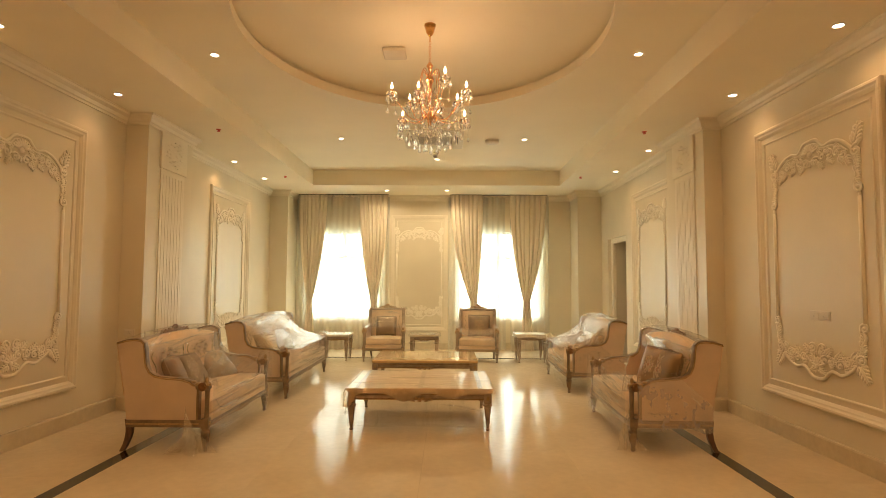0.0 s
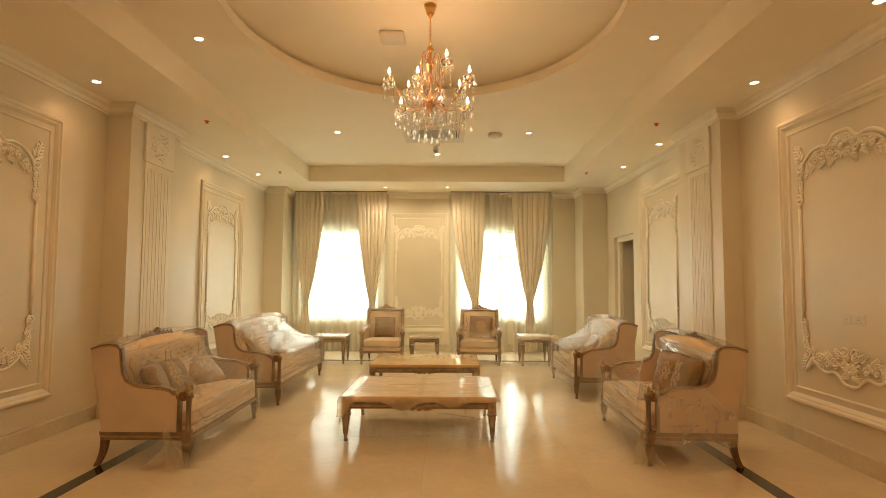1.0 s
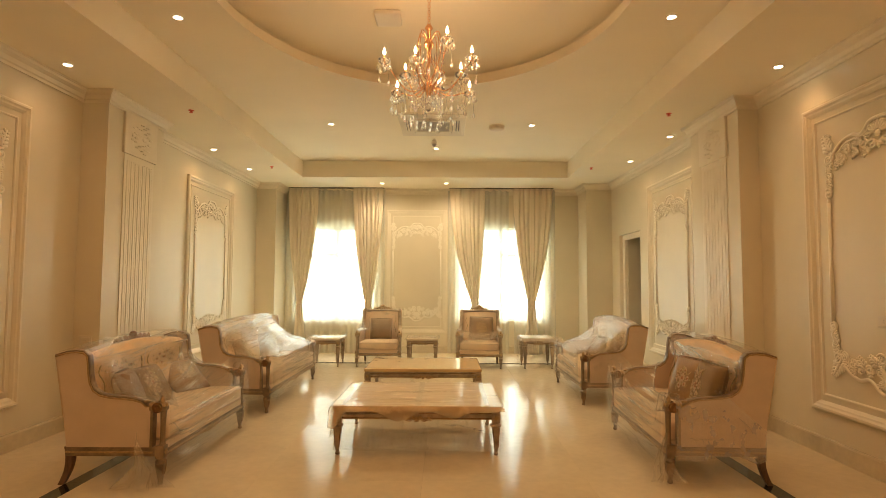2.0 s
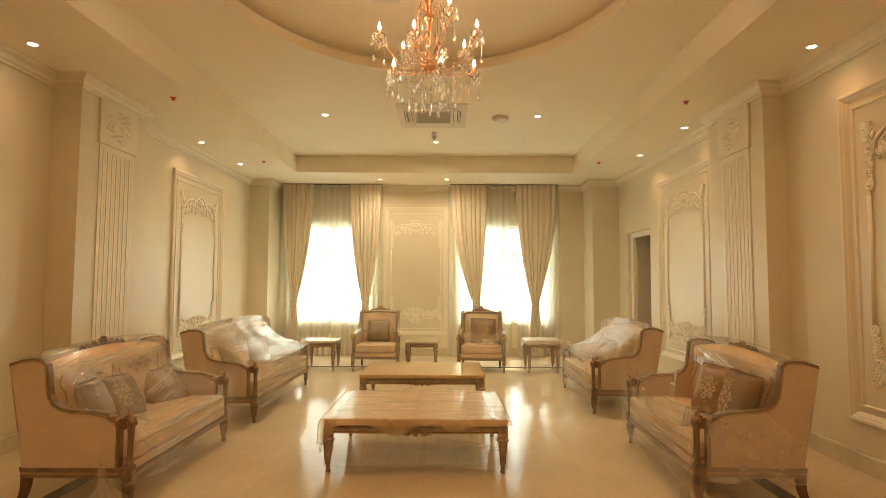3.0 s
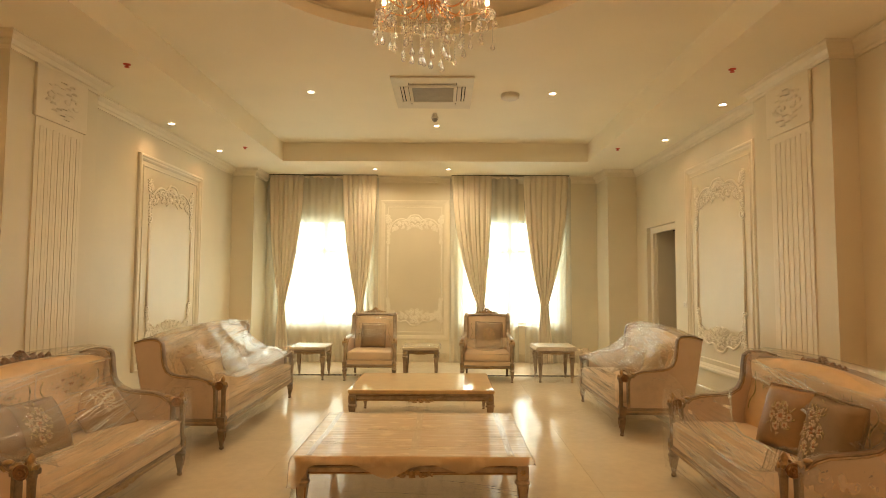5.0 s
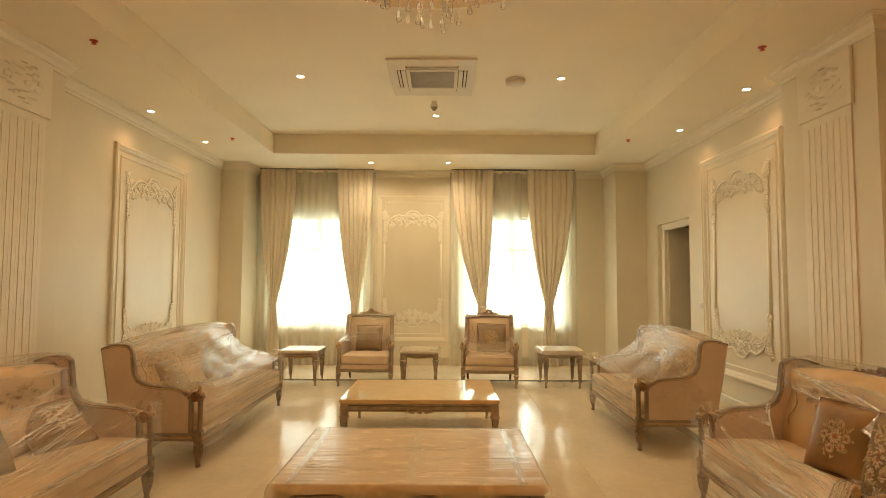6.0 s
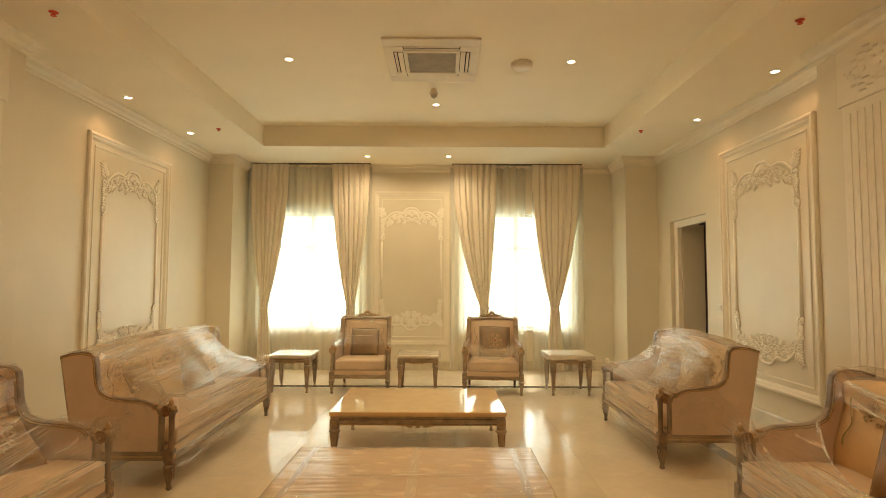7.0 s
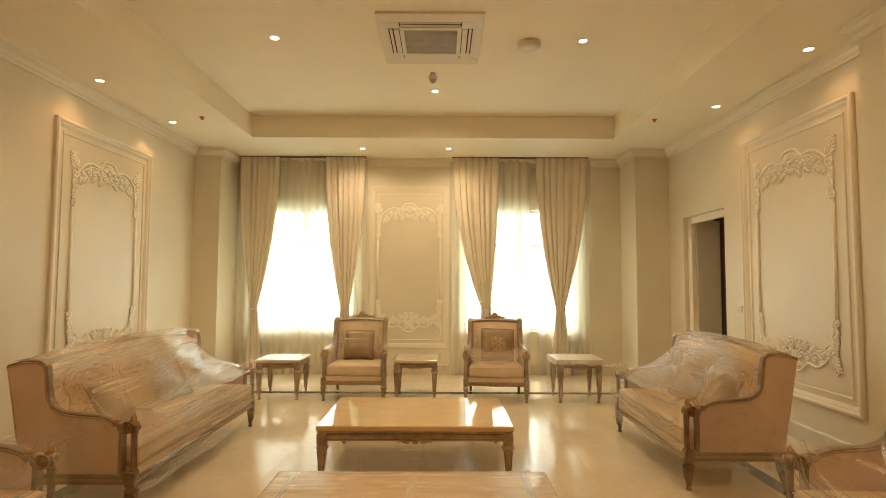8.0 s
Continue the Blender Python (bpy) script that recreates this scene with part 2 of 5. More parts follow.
gp.inputs["Transmission Weight"].default_value = 1.0
gp.inputs["IOR"].default_value = 1.1


# ---- building helpers ----
def finish(name, bm, material, smooth=False):
    bmesh.ops.recalc_face_normals(bm, faces=bm.faces[:])
    me = bpy.data.meshes.new(name)
    for f in bm.faces:
        f.smooth = smooth
    bm.to_mesh(me)
    bm.free()
    me.materials.append(material)
    return me


def part(name, bm, material, parent, label="", smooth=False):
    ob = new(name, finish(name, bm, material, smooth))
    ob.parent = parent
    if label:
        ob["label"] = label
    return ob


def solid(name, bm, material, label, category="", kind="", group="", smooth=False, at=None):
    ob = new(name, finish(name, bm, material, smooth))
    if at is not None:
        ob.matrix_world = at
    return tagged(ob, label, category, group, kind)


def thing(name, label, category, at, group="", kind=""):
    ob = new(name)
    ob.empty_display_size = 0.1
    ob.matrix_world = at
    return tagged(ob, label, category, group, kind)


def box(bm, x0, x1, y0, y1, z0, z1, bevel=0.0, seg=2):
    b = bmesh.new()
    bmesh.ops.create_cube(b, size=1)
    for v in b.verts:
        v.co = Vector((x0 + (v.co.x + 0.5) * (x1 - x0), y0 + (v.co.y + 0.5) * (y1 - y0), z0 + (v.co.z + 0.5) * (z1 - z0)))
    if bevel:
        bmesh.ops.bevel(b, geom=b.edges[:], offset=bevel, segments=seg, profile=0.5, affect='EDGES')
    join(bm, b)
    return bm


def join(bm, b, m=None):
    """Adds the bmesh b to bm, moved by m."""
    made = {}
    for v in b.verts:
        made[v] = bm.verts.new(m @ v.co if m is not None else v.co)
    for f in b.faces:
        try:
            bm.faces.new([made[v] for v in f.verts])
        except ValueError:
            pass
    b.free()


def boxed(*args, **kw):
    return box(bmesh.new(), *args, **kw)


def lathe(bm, prof, c=(0, 0, 0), seg=16, turn=0.0, m=None):
    """A turned shape from (radius, height) pairs."""
    rings = []
    for r, z in prof:
        ring = []
        for i in range(seg):
            a = turn + 2 * pi * i / seg
            co = Vector((c[0] + r * cos(a), c[1] + r * sin(a), c[2] + z))
            ring.append(bm.verts.new(m @ co if m is not None else co))
        rings.append(ring)
    for a, b in zip(rings, rings[1:]):
        for i in range(seg):
            j = (i + 1) % seg
            bm.faces.new((a[i], a[j], b[j], b[i]))
    bm.faces.new(rings[0][::-1])
    bm.faces.new(rings[-1])
    return bm


def tube(bm, pts, radii, seg=6, flat=1.0, up=(0, 0, 1)):
    """A round bar along pts; flat presses it along up."""
    pts = [Vector(p) for p in pts]
    if not hasattr(radii, "__len__"):
        radii = [radii] * len(pts)
    rings = []
    up = Vector(up)
    for i, p in enumerate(pts):
        d = (pts[min(i + 1, len(pts) - 1)] - pts[max(i - 1, 0)]).normalized()
        side = d.cross(up)
        if side.length < 1e-3:
            side = d.cross(Vector((1, 0, 0)))
        side.normalize()
        n = side.cross(d).normalized()
        rings.append([bm.verts.new(p + side * (radii[i] * cos(2 * pi * k / seg)) + n * (radii[i] * flat * sin(2 * pi * k / seg))) for k in range(seg)])
    for a, b in zip(rings, rings[1:]):
        for i in range(seg):
            j = (i + 1) % seg
            bm.faces.new((a[i], a[j], b[j], b[i]))
    bm.faces.new(rings[0][::-1])
    bm.faces.new(rings[-1])
    return bm


def prism(bm, pts, lo, hi, axis="z"):
    """A slab: the outline pts (two numbers each) from lo to hi along the axis."""
    def co(a, b, h):
        return {"z": (a, b, h), "x": (h, a, b), "y": (a, h, b)}[axis]
    low = [bm.verts.new(co(a, b, lo)) for a, b in pts]
    top = [bm.verts.new(co(a, b, hi)) for a, b in pts]
    n = len(pts)
    for i in range(n):
        j = (i + 1) % n
        bm.faces.new((low[i], low[j], top[j], top[i]))
    bm.faces.new(low[::-1])
    bm.faces.new(top)
    return bm


def sheet(bm, fn, nu, nv):
    """A surface fn(u, v), u and v from 0 to 1."""
    rows = [[bm.verts.new(fn(i / nu, j / nv)) for i in range(nu + 1)] for j in range(nv + 1)]
    for j in range(nv):
        for i in range(nu):
            bm.faces.new((rows[j][i], rows[j][i + 1], rows[j + 1][i + 1], rows[j + 1][i]))
    return bm


def sweep(bm, prof, path, closed=False, out=None):
    """A moulding: prof holds (away, up) pairs, swept with mitres along path on a level plane. Away is to the left of the way."""
    n = len(path)
    rings = []
    for i in range(n):
        p = Vector(path[i])
        dirs = []
        if closed or i > 0:
            dirs.append((p - Vector(path[i - 1])).normalized())
        if closed or i < n - 1:
            dirs.append((Vector(path[(i + 1) % n]) - p).normalized())
        lefts = [Vector((-d.y, d.x, 0)) for d in dirs]
        left = sum(lefts, Vector())
        left = left / max(0.2, left.length) / max(0.3, (left.normalized()).dot(lefts[0]))
        rings.append([bm.verts.new(p + left * a + Vector((0, 0, b))) for a, b in prof])
    k = len(prof)
    for i in range(n if closed else n - 1):
        a, b = rings[i], rings[(i + 1) % n]
        for q in range(k):
            bm.faces.new((a[q], a[(q + 1) % k], b[(q + 1) % k], b[q]))
    if not closed:
        bm.faces.new(rings[0][::-1])
        bm.faces.new(rings[-1])
    return bm


def blob(bm, c, r, turn=0.0, m=None):
    """A small rounded lump with half sizes r, turned about the y axis."""
    b = bmesh.new()
    bmesh.ops.create_uvsphere(b, u_segments=7, v_segments=5, radius=1)
    join(bm, b, (m if m is not None else Matrix()) @ Matrix.Translation(c) @ Matrix.Rotation(turn, 4, 'Y') @ Matrix.Diagonal((*r, 1)))


def wob(x, y, z, k=1.0):
    return noise.noise(Vector((x * k, y * k, z * k)))


# ---- the room's plan ----
XL, XR, YN, YB, YF = -3.84, 3.49, -1.5, 12.28, 13.0
BLX, BRX = -3.44, 2.97
ZC, ZT, ZTOP = 3.57, 3.885, 4.035
TX0, TX1, TY0, TY1 = -2.73, 2.44, -0.77, 11.61
EX, EY, ERX, ERY = -0.125, 5.43, 1.74, 2.07
WIN = ((-3.12, -1.50), (0.34, 2.25))
WZ0, WZ1 = 0.70, 2.72
DY0, DY1, DZ = 10.65, 11.80, 2.46

floor_bed = solid("floor", boxed(XL - 0.3, XR + 1.4, YN - 0.3, YF + 0.3, -0.12, -0.012), SKIRT, "polished cream marble floor with a black border line", "floor", "structure")

wall = boxed(XL - 0.25, XL, YN - 0.25, YF + 0.25, -0.1, 4.3)
solid("wall_west", wall, PAINT, "cream painted plaster wall with moulded panels", "wall", "structure")
wall = bmesh.new()
box(wall, XR, XR + 0.45, YN - 0.25, DY0, -0.1, 4.3)
box(wall, XR, XR + 0.45, DY1, YF + 0.25, -0.1, 4.3)
box(wall, XR, XR + 0.45, DY0, DY1, DZ, 4.3)
solid("wall_east", wall, PAINT, "cream painted plaster wall with a doorway", "wall", "structure")
solid("wall_south", boxed(XL, XR, YN - 0.25, YN, -0.1, 4.3), PAINT, "plain cream wall", "wall", "structure")
wall = bmesh.new()
edges = (XL, WIN[0][0], WIN[0][1], WIN[1][0], WIN[1][1], XR)
for a, b in ((0, 1), (2, 3), (4, 5)):
    box(wall, edges[a], edges[b], YF, YF + 0.25, -0.1, 4.3)
for a, b in ((1, 2), (3, 4)):
    box(wall, edges[a], edges[b], YF, YF + 0.25, -0.1, WZ0)
    box(wall, edges[a], edges[b], YF, YF + 0.25, WZ1, 4.3)
solid("wall_north", wall, PAINT, "cream wall with two tall windows", "wall", "structure")
solid("wall_corner_1", boxed(XL, BLX, YB, YF, 0, ZC), PAINT, "cream boxed column in the room corner", "column", "structure")
solid("wall_corner_2", boxed(BRX, XR, YB, YF, 0, ZC), PAINT, "cream boxed column in the room corner", "column", "structure")

# ceiling: low margin, raised tray, oval dome recess
b = bmesh.new()
box(b, XL, TX0, YN, YF, ZC, 4.3)
box(b, TX1, XR, YN, YF, ZC, 4.3)
box(b, TX0, TX1, YN, TY0, ZC, 4.3)
box(b, TX0, TX1, TY1, YF, ZC, 4.3)
solid("ceiling", b, CEIL, "cream ceiling with a raised tray and oval recess", "ceiling", "structure")
b = bmesh.new()
SEG = 96
inner, outer = [], []
for i in range(SEG):
    a = 2 * pi * i / SEG
    dx, dy = cos(a), sin(a)
    inner.append((EX + ERX * dx, EY + ERY * dy))
    k = min((TX1 - EX) / dx if dx > 1e-6 else ((TX0 - EX) / dx if dx < -1e-6 else 1e9), (TY1 - EY) / dy if dy > 1e-6 else ((TY0 - EY) / dy if dy < -1e-6 else 1e9))
    outer.append((EX + k * dx, EY + k * dy))
for cx in (TX0, TX1):
    for cy in (TY0, TY1):
        k = min(range(SEG), key=lambda i: (outer[i][0] - cx) ** 2 + (outer[i][1] - cy) ** 2)
        outer[k] = (cx, cy)
rings = [[b.verts.new((x, y, ZT)) for x, y in outer], [b.verts.new((x, y, ZT)) for x, y in inner]]
for r, z in ((1.0, ZT + 0.092), (1.003, ZT + 0.096), (1.030, ZT + 0.098), (1.032, ZTOP - 0.01), (1.02, ZTOP)):
    rings.append([b.verts.new((EX + (x - EX) * r, EY + (y - EY) * r, z)) for x, y in inner])
for p, q in zip(rings, rings[1:]):
    for i in range(SEG):
        j = (i + 1) % SEG
        b.faces.new((p[i], p[j], q[j], q[i]))
b.faces.new(rings[-1])
solid("ceiling_tray", b, CEIL, "cream ceiling tray with an oval recess", "ceiling", "structure")

# crown mouldings and skirting round the walls
PL0, PL1, PLX = 6.80, 7.95, -3.56
PR0, PR1, PRX = 6.95, 8.10, 3.27
line = [(XL, YN, 0), (XL, PL0, 0), (PLX, PL0, 0), (PLX, PL1, 0), (XL, PL1, 0), (XL, YB, 0), (BLX, YB, 0), (BLX, YF, 0), (BRX, YF, 0), (BRX, YB, 0), (XR, YB, 0), (XR, PR1, 0), (PRX, PR1, 0), (PRX, PR0, 0), (XR, PR0, 0), (XR, YN, 0)]
crown = [(0.0, ZC - 0.13), (-0.015, ZC - 0.13), (-0.02, ZC - 0.105), (-0.035, ZC - 0.095), (-0.05, ZC - 0.06), (-0.085, ZC - 0.035), (-0.09, ZC - 0.012), (-0.10, ZC - 0.008), (-0.10, ZC + 0.002), (0.0, ZC + 0.002)]
solid("crown_moulding", sweep(bmesh.new(), crown, line), PLASTER, "white stepped plaster crown moulding", "moulding", "structure")
skirt = [(0.0, 0.0), (-0.022, 0.0), (-0.022, 0.14), (-0.016, 0.155), (0.0, 0.16)]
for seg in (line[:11], [(XR, YB, 0), (XR, DY1, 0)], [(XR, DY0, 0)] + line[11:]):
    solid("baseboard", sweep(bmesh.new(), skirt, seg), SKIRT, "polished stone skirting along the wall", "baseboard", "structure")

# doorway
d = thing("door_1", "dark wooden door set deep in a cream doorway", "door", pose(0, 0, 0), kind="structure")
for y0, y1, z0, z1 in ((DY0, DY0 + 0.09, 0, DZ), (DY1 - 0.12, DY1, 0, DZ), (DY0 + 0.09, DY1 - 0.12, DZ - 0.10, DZ)):
    part("casing", boxed(XR + 0.06, XR + 0.12, y0, y1, z0, z1, bevel=0.008), PLASTER, d)
part("jamb", boxed(XR + 0.12, XR + 0.45, DY1 - 0.15, DY1 - 0.004, 0, DZ - 0.06), PAINT, d)
leaf = part("door_leaf", boxed(XR + 0.46, XR + 0.51, DY0 - 0.1, DY1 + 0.1, 0, DZ + 0.05, bevel=0.004), DOORWOOD, d, "dark stained wooden door leaf")
for z0, z1 in ((0.2, 1.0), (1.15, 2.25)):
    part("door_panel", boxed(XR + 0.45, XR + 0.462, DY0 + 0.16, DY1 - 0.2, z0, z1, bevel=0.005), DOORWOOD, leaf)

# windows
def window(name, x0, x1):
    w = thing(name, "tall white framed window bright with daylight", "window", pose(0, 0, 0), kind="structure")
    y0, y1, f = YF + 0.10, YF + 0.16, 0.055
    fr = bmesh.new()
    for a in ((x0, x0 + f, WZ0, WZ1), (x1 - f, x1, WZ0, WZ1), (x0 + f, x1 - f, WZ0, WZ0 + f), (x0 + f, x1 - f, WZ1 - f, WZ1)):
        box(fr, a[0], a[1], y0, y1, a[2], a[3], bevel=0.006)
    part("window_frame", fr, FRAMEW, w)
    zt, xm = 2.12, (x0 + x1) / 2
    part("transom", boxed(x0 + f, x1 - f, y0, y1, zt - 0.035, zt + 0.035, bevel=0.006), FRAMEW, w)
    part("mullion", boxed(xm - 0.05, xm + 0.05, y0 - 0.004, y1 + 0.004, WZ0 + f, WZ1 - f, bevel=0.006), FRAMEW, w)
    for a, b in ((x0 + f, xm - 0.05), (xm + 0.05, x1 - f)):
        for c, e in ((WZ0 + f, zt - 0.035), (zt + 0.035, WZ1 - f)):
            pane = part("pane", boxed(a, b, y0 + 0.026, y0 + 0.032, c, e), glass, w)
            pane.visible_shadow = False
    part("window_sill", boxed(x0 - 0.0, x1 + 0.0, YF - 0.03, YF + 0.10, WZ0 - 0.03, WZ0 + 0.004, bevel=0.006), SKIRT, w)


window("window_1", *WIN[0])
window("window_2", *WIN[1])
solid("ground", boxed(-60, 60, YF + 0.4, 46, -0.6, -0.4), EARTH, "pale paving outside the windows", "ground", "structure")
solid("backdrop", boxed(-60, 60, 44, 44.2, -1, 11), DAY, "bright hazy distance outside", "backdrop", "structure")

# pilasters
def pilaster(x, y0, y1, side, fy0, fy1):
    xw = XL if side > 0 else XR
    p = thing("pilaster", "cream wall pilaster with a fluted plaster strip", "pilaster", pose(xw, (y0 + y1) / 2, 0), "pilasters")
    c = (y0 + y1) / 2
    def bx(a, b, u0, u1, z0, z1, bevel=0.0):
        """a, b: out from the wall; u0, u1: along it."""
        xs = sorted((a * side, b * side))
        return boxed(xs[0], xs[1], u0 - c, u1 - c, z0, z1, bevel=bevel)
    out = abs(x - xw)
    part("shaft", bx(0, out, y0, y1, 0.0, ZC - 0.002), PAINT, p)
    w = fy1 - fy0
    part("capital", bx(out - 0.002, out + 0.03, fy0 - 0.03, fy1 + 0.03, 2.97, 3.44, bevel=0.008), PLASTER, p)
    orn = bmesh.new()
    for k in range(26):
        a, r = k * 2.4, 0.04 + 0.028 * (k ** 0.5)
        blob(orn, (side * (out + 0.03), (fy0 + fy1) / 2 - c + r * 1.15 * cos(a), 3.2 + r * sin(a)), (0.0022, 0.045, 0.026), a)
    tagged(part("relief", orn, PLASTER, p, smooth=True), kind="stuff")
    part("backing", bx(out - 0.002, out + 0.012, fy0, fy1, 0.17, 2.97), PLASTER, p)
    n = 7
    for i in range(n):
        u = fy0 + 0.03 + (w - 0.06) * (i + 0.5) / n
        part("flute", bx(out + 0.011, out + 0.0165, u - 0.022, u + 0.022, 0.45, 2.90, bevel=0.0045), PLASTER, p)
    part("plinth", bx(out - 0.002, out + 0.03, fy0 - 0.02, fy1 + 0.02, 0.165, 0.40, bevel=0.008), PLASTER, p)


pilaster(PLX, PL0, PL1, 1, 7.10, 7.72)
pilaster(PRX, PR0, PR1, -1, 7.21, 7.80)


# ---- wall panels with rococo plaster relief; u along the wall, -y out of it, z up ----
def spiral(bm, c, r, turns, start, way, thick, depth=-0.016):
    n = int(14 * turns)
    pts, rad = [], []
    for i in range(n + 1):
        f = i / n
        a = start + way * 2 * pi * turns * f
        q = r * (1 - 0.82 * f)
        pts.append((c[0] + q * cos(a), depth, c[1] + q * sin(a)))
        rad.append(thick * (1 - 0.4 * f))
    tube(bm, pts, rad, 6, 1.0, (0, 1, 0))
    blob(bm, (c[0], depth, c[1]), (thick * 1.3, thick * 1.3, thick * 1.3))


def plume(bm, p, ang, length, width, n=4):
    """An acanthus leaf of short lobes on both sides of a rib."""
    d, s = Vector((cos(ang), 0, sin(ang))), Vector((-sin(ang), 0, cos(ang)))
    tube(bm, [Vector((p[0], -0.012, p[1])) + d * (length * k / 4) for k in range(5)], [width * 0.22, width * 0.22, width * 0.2, width * 0.15, width * 0.08], 5, 1.0, (0, 1, 0))
    for k in range(n):
        f = (k + 0.5) / n
        w = width * (1 - 0.6 * f)
        for sg in (-1, 1):
            c = Vector((p[0], -0.012, p[1])) + d * (length * f) + s * (sg * w * 0.55)
            blob(bm, c, (w * 0.6, 0.014, w * 0.26), -(ang + sg * 0.8))


def arc(bm, pts, thick, depth=-0.014):
    """A smooth bead through the given (u, z) points."""
    fine = []
    for i in range(len(pts) - 1):
        p0, p1, p2, p3 = (Vector((*pts[max(0, min(len(pts) - 1, k))], 0)) for k in (i - 1, i, i + 1, i + 2))
        for q in range(5):
            t = q / 5
            c = 0.5 * ((2 * p1) + (p2 - p0) * t + (2 * p0 - 5 * p1 + 4 * p2 - p3) * t * t + (3 * p1 - p0 - 3 * p2 + p3) * t ** 3)
            fine.append((c.x, depth, c.y))
    fine.append((pts[-1][0], depth, pts[-1][1]))
    tube(bm, fine, thick, 6, 1.0, (0, 1, 0))


def top_relief():
    bm = bmesh.new()
    for s in (-1, 1):
        def m(u, z):
            return (s * u, z)
        arc(bm, [m(0, 0.185), m(0.09, 0.175), m(0.15, 0.115), m(0.20, 0.085), m(0.30, 0.105), m(0.42, 0.075), m(0.52, 0.0), m(0.57, -0.06)], 0.017)
        arc(bm, [m(0.02, 0.145), m(0.09, 0.13), m(0.15, 0.07), m(0.28, 0.065), m(0.40, 0.03), m(0.50, -0.04)], 0.009)
        for u, z, r, st in ((0.07, -0.045, 0.05, 0.5), (0.17, -0.01, 0.045, 2.0), (0.27, 0.005, 0.04, 4.0), (0.36, -0.02, 0.045, 1.0), (0.45, -0.06, 0.045, 3.0)):
            spiral(bm, m(u, z), r, 1.4, st if s > 0 else pi - st, s, 0.012)
        for u, z, a in ((0.10, 0.05, 0.6), (0.20, 0.04, -0.4), (0.12, -0.06, -0.9), (0.24, -0.05, -0.7), (0.33, 0.035, -0.3), (0.40, -0.07, -1.0), (0.48, -0.09, -1.2)):
            plume(bm, m(u, z), a if s > 0 else pi - a, 0.10, 0.05)
        # corner: leaf upward, cluster, and a drop that ends in a scroll
        plume(bm, m(0.585, 0.02), 1.15 if s > 0 else pi - 1.15, 0.19, 0.085, 5)
        spiral(bm, m(0.605, 0.15), 0.035, 1.2, 0, -s, 0.012)
        spiral(bm, m(0.60, -0.06), 0.06, 1.5, 1.2, s, 0.015)
        for k in range(5):
            plume(bm, m(0.585 + 0.02 * (k % 2), -0.09 - 0.055 * k), (-1.2 - 0.25 * (k % 2)) if s > 0 else pi + 1.2 + 0.25 * (k % 2), 0.09, 0.055 - 0.004 * k)
        spiral(bm, m(0.615, -0.40), 0.052, 1.6, 2.0, s, 0.015)
        blob(bm, (*m(0.62, 0)[:1], -0.012, -0.475), (0.018, 0.014, 0.03))
    # shell in the middle
    for k in range(9):
        a = pi * (0.08 + 0.84 * k / 8)
        blob(bm, (0.075 * cos(a), -0.018, 0.05 + 0.065 * sin(a)), (0.05, 0.016, 0.016), -a)
    blob(bm, (0, -0.02, 0.04), (0.035, 0.022, 0.03))
    for k in range(5):
        a = -pi * (0.15 + 0.7 * k / 4)
        blob(bm, (0.06 * cos(a), -0.015, -0.01 + 0.05 * sin(a)), (0.04, 0.014, 0.014), -a)
    return bm


def bottom_relief():
    bm = bmesh.new()
    for s in (-1, 1):
        def m(u, z):
            return (s * u, z)
        arc(bm, [m(0, -0.20), m(0.08, -0.19), m(0.15, -0.13), m(0.21, -0.10), m(0.32, -0.12), m(0.43, -0.07), m(0.51, 0.0)], 0.017)
        for u, z, r, st in ((0.06, 0.10, 0.055, 0.5), (0.09, -0.01, 0.045, 2.0), (0.20, 0.0, 0.045, 4.0), (0.30, -0.03, 0.045, 1.0), (0.40, 0.02, 0.05, 3.0), (0.49, 0.07, 0.045, 1.5)):
            spiral(bm, m(u, z), r, 1.4, st if s > 0 else pi - st, s, 0.012)
        for u, z, a in ((0.05, 0.03, 1.2), (0.12, 0.05, 0.7), (0.02, -0.10, -0.4), (0.16, -0.05, 0.6), (0.26, 0.01, 0.9), (0.34, 0.0, 0.5), (0.36, -0.06, 0.3), (0.45, 0.0, 0.9), (0.52, 0.04, 1.2)):
            plume(bm, m(u, z), a if s > 0 else pi - a, 0.11, 0.055)
        plume(bm, m(0.55, 0.0), -1.0 if s > 0 else pi + 1.0, 0.17, 0.085, 5)
        spiral(bm, m(0.57, 0.05), 0.06, 1.5, 4.0, -s, 0.015)
        for k in range(4):
            plume(bm, m(0.575 + 0.02 * (k % 2), 0.09 + 0.05 * k), (1.2 + 0.3 * (k % 2)) if s > 0 else pi - 1.2 - 0.3 * (k % 2), 0.09, 0.052)
        arc(bm, [m(0.59, 0.2), m(0.63, 0.26), m(0.60, 0.31)], 0.014)
        spiral(bm, m(0.615, 0.35), 0.05, 1.6, 4.0, -s, 0.015)
    for k in range(7):
        a = pi * (0.1 + 0.8 * k / 6)
        blob(bm, (0.05 * cos(a), -0.016, -0.08 + 0.06 * sin(a)), (0.045, 0.015, 0.015), -a)
    blob(bm, (0, -0.02, -0.08), (0.03, 0.02, 0.03))
    return bm


TOPME = finish("top_ornament", top_relief(), LITRELIEF, True)
BOTME = finish("bottom_ornament", bottom_relief(), LITRELIEF, True)


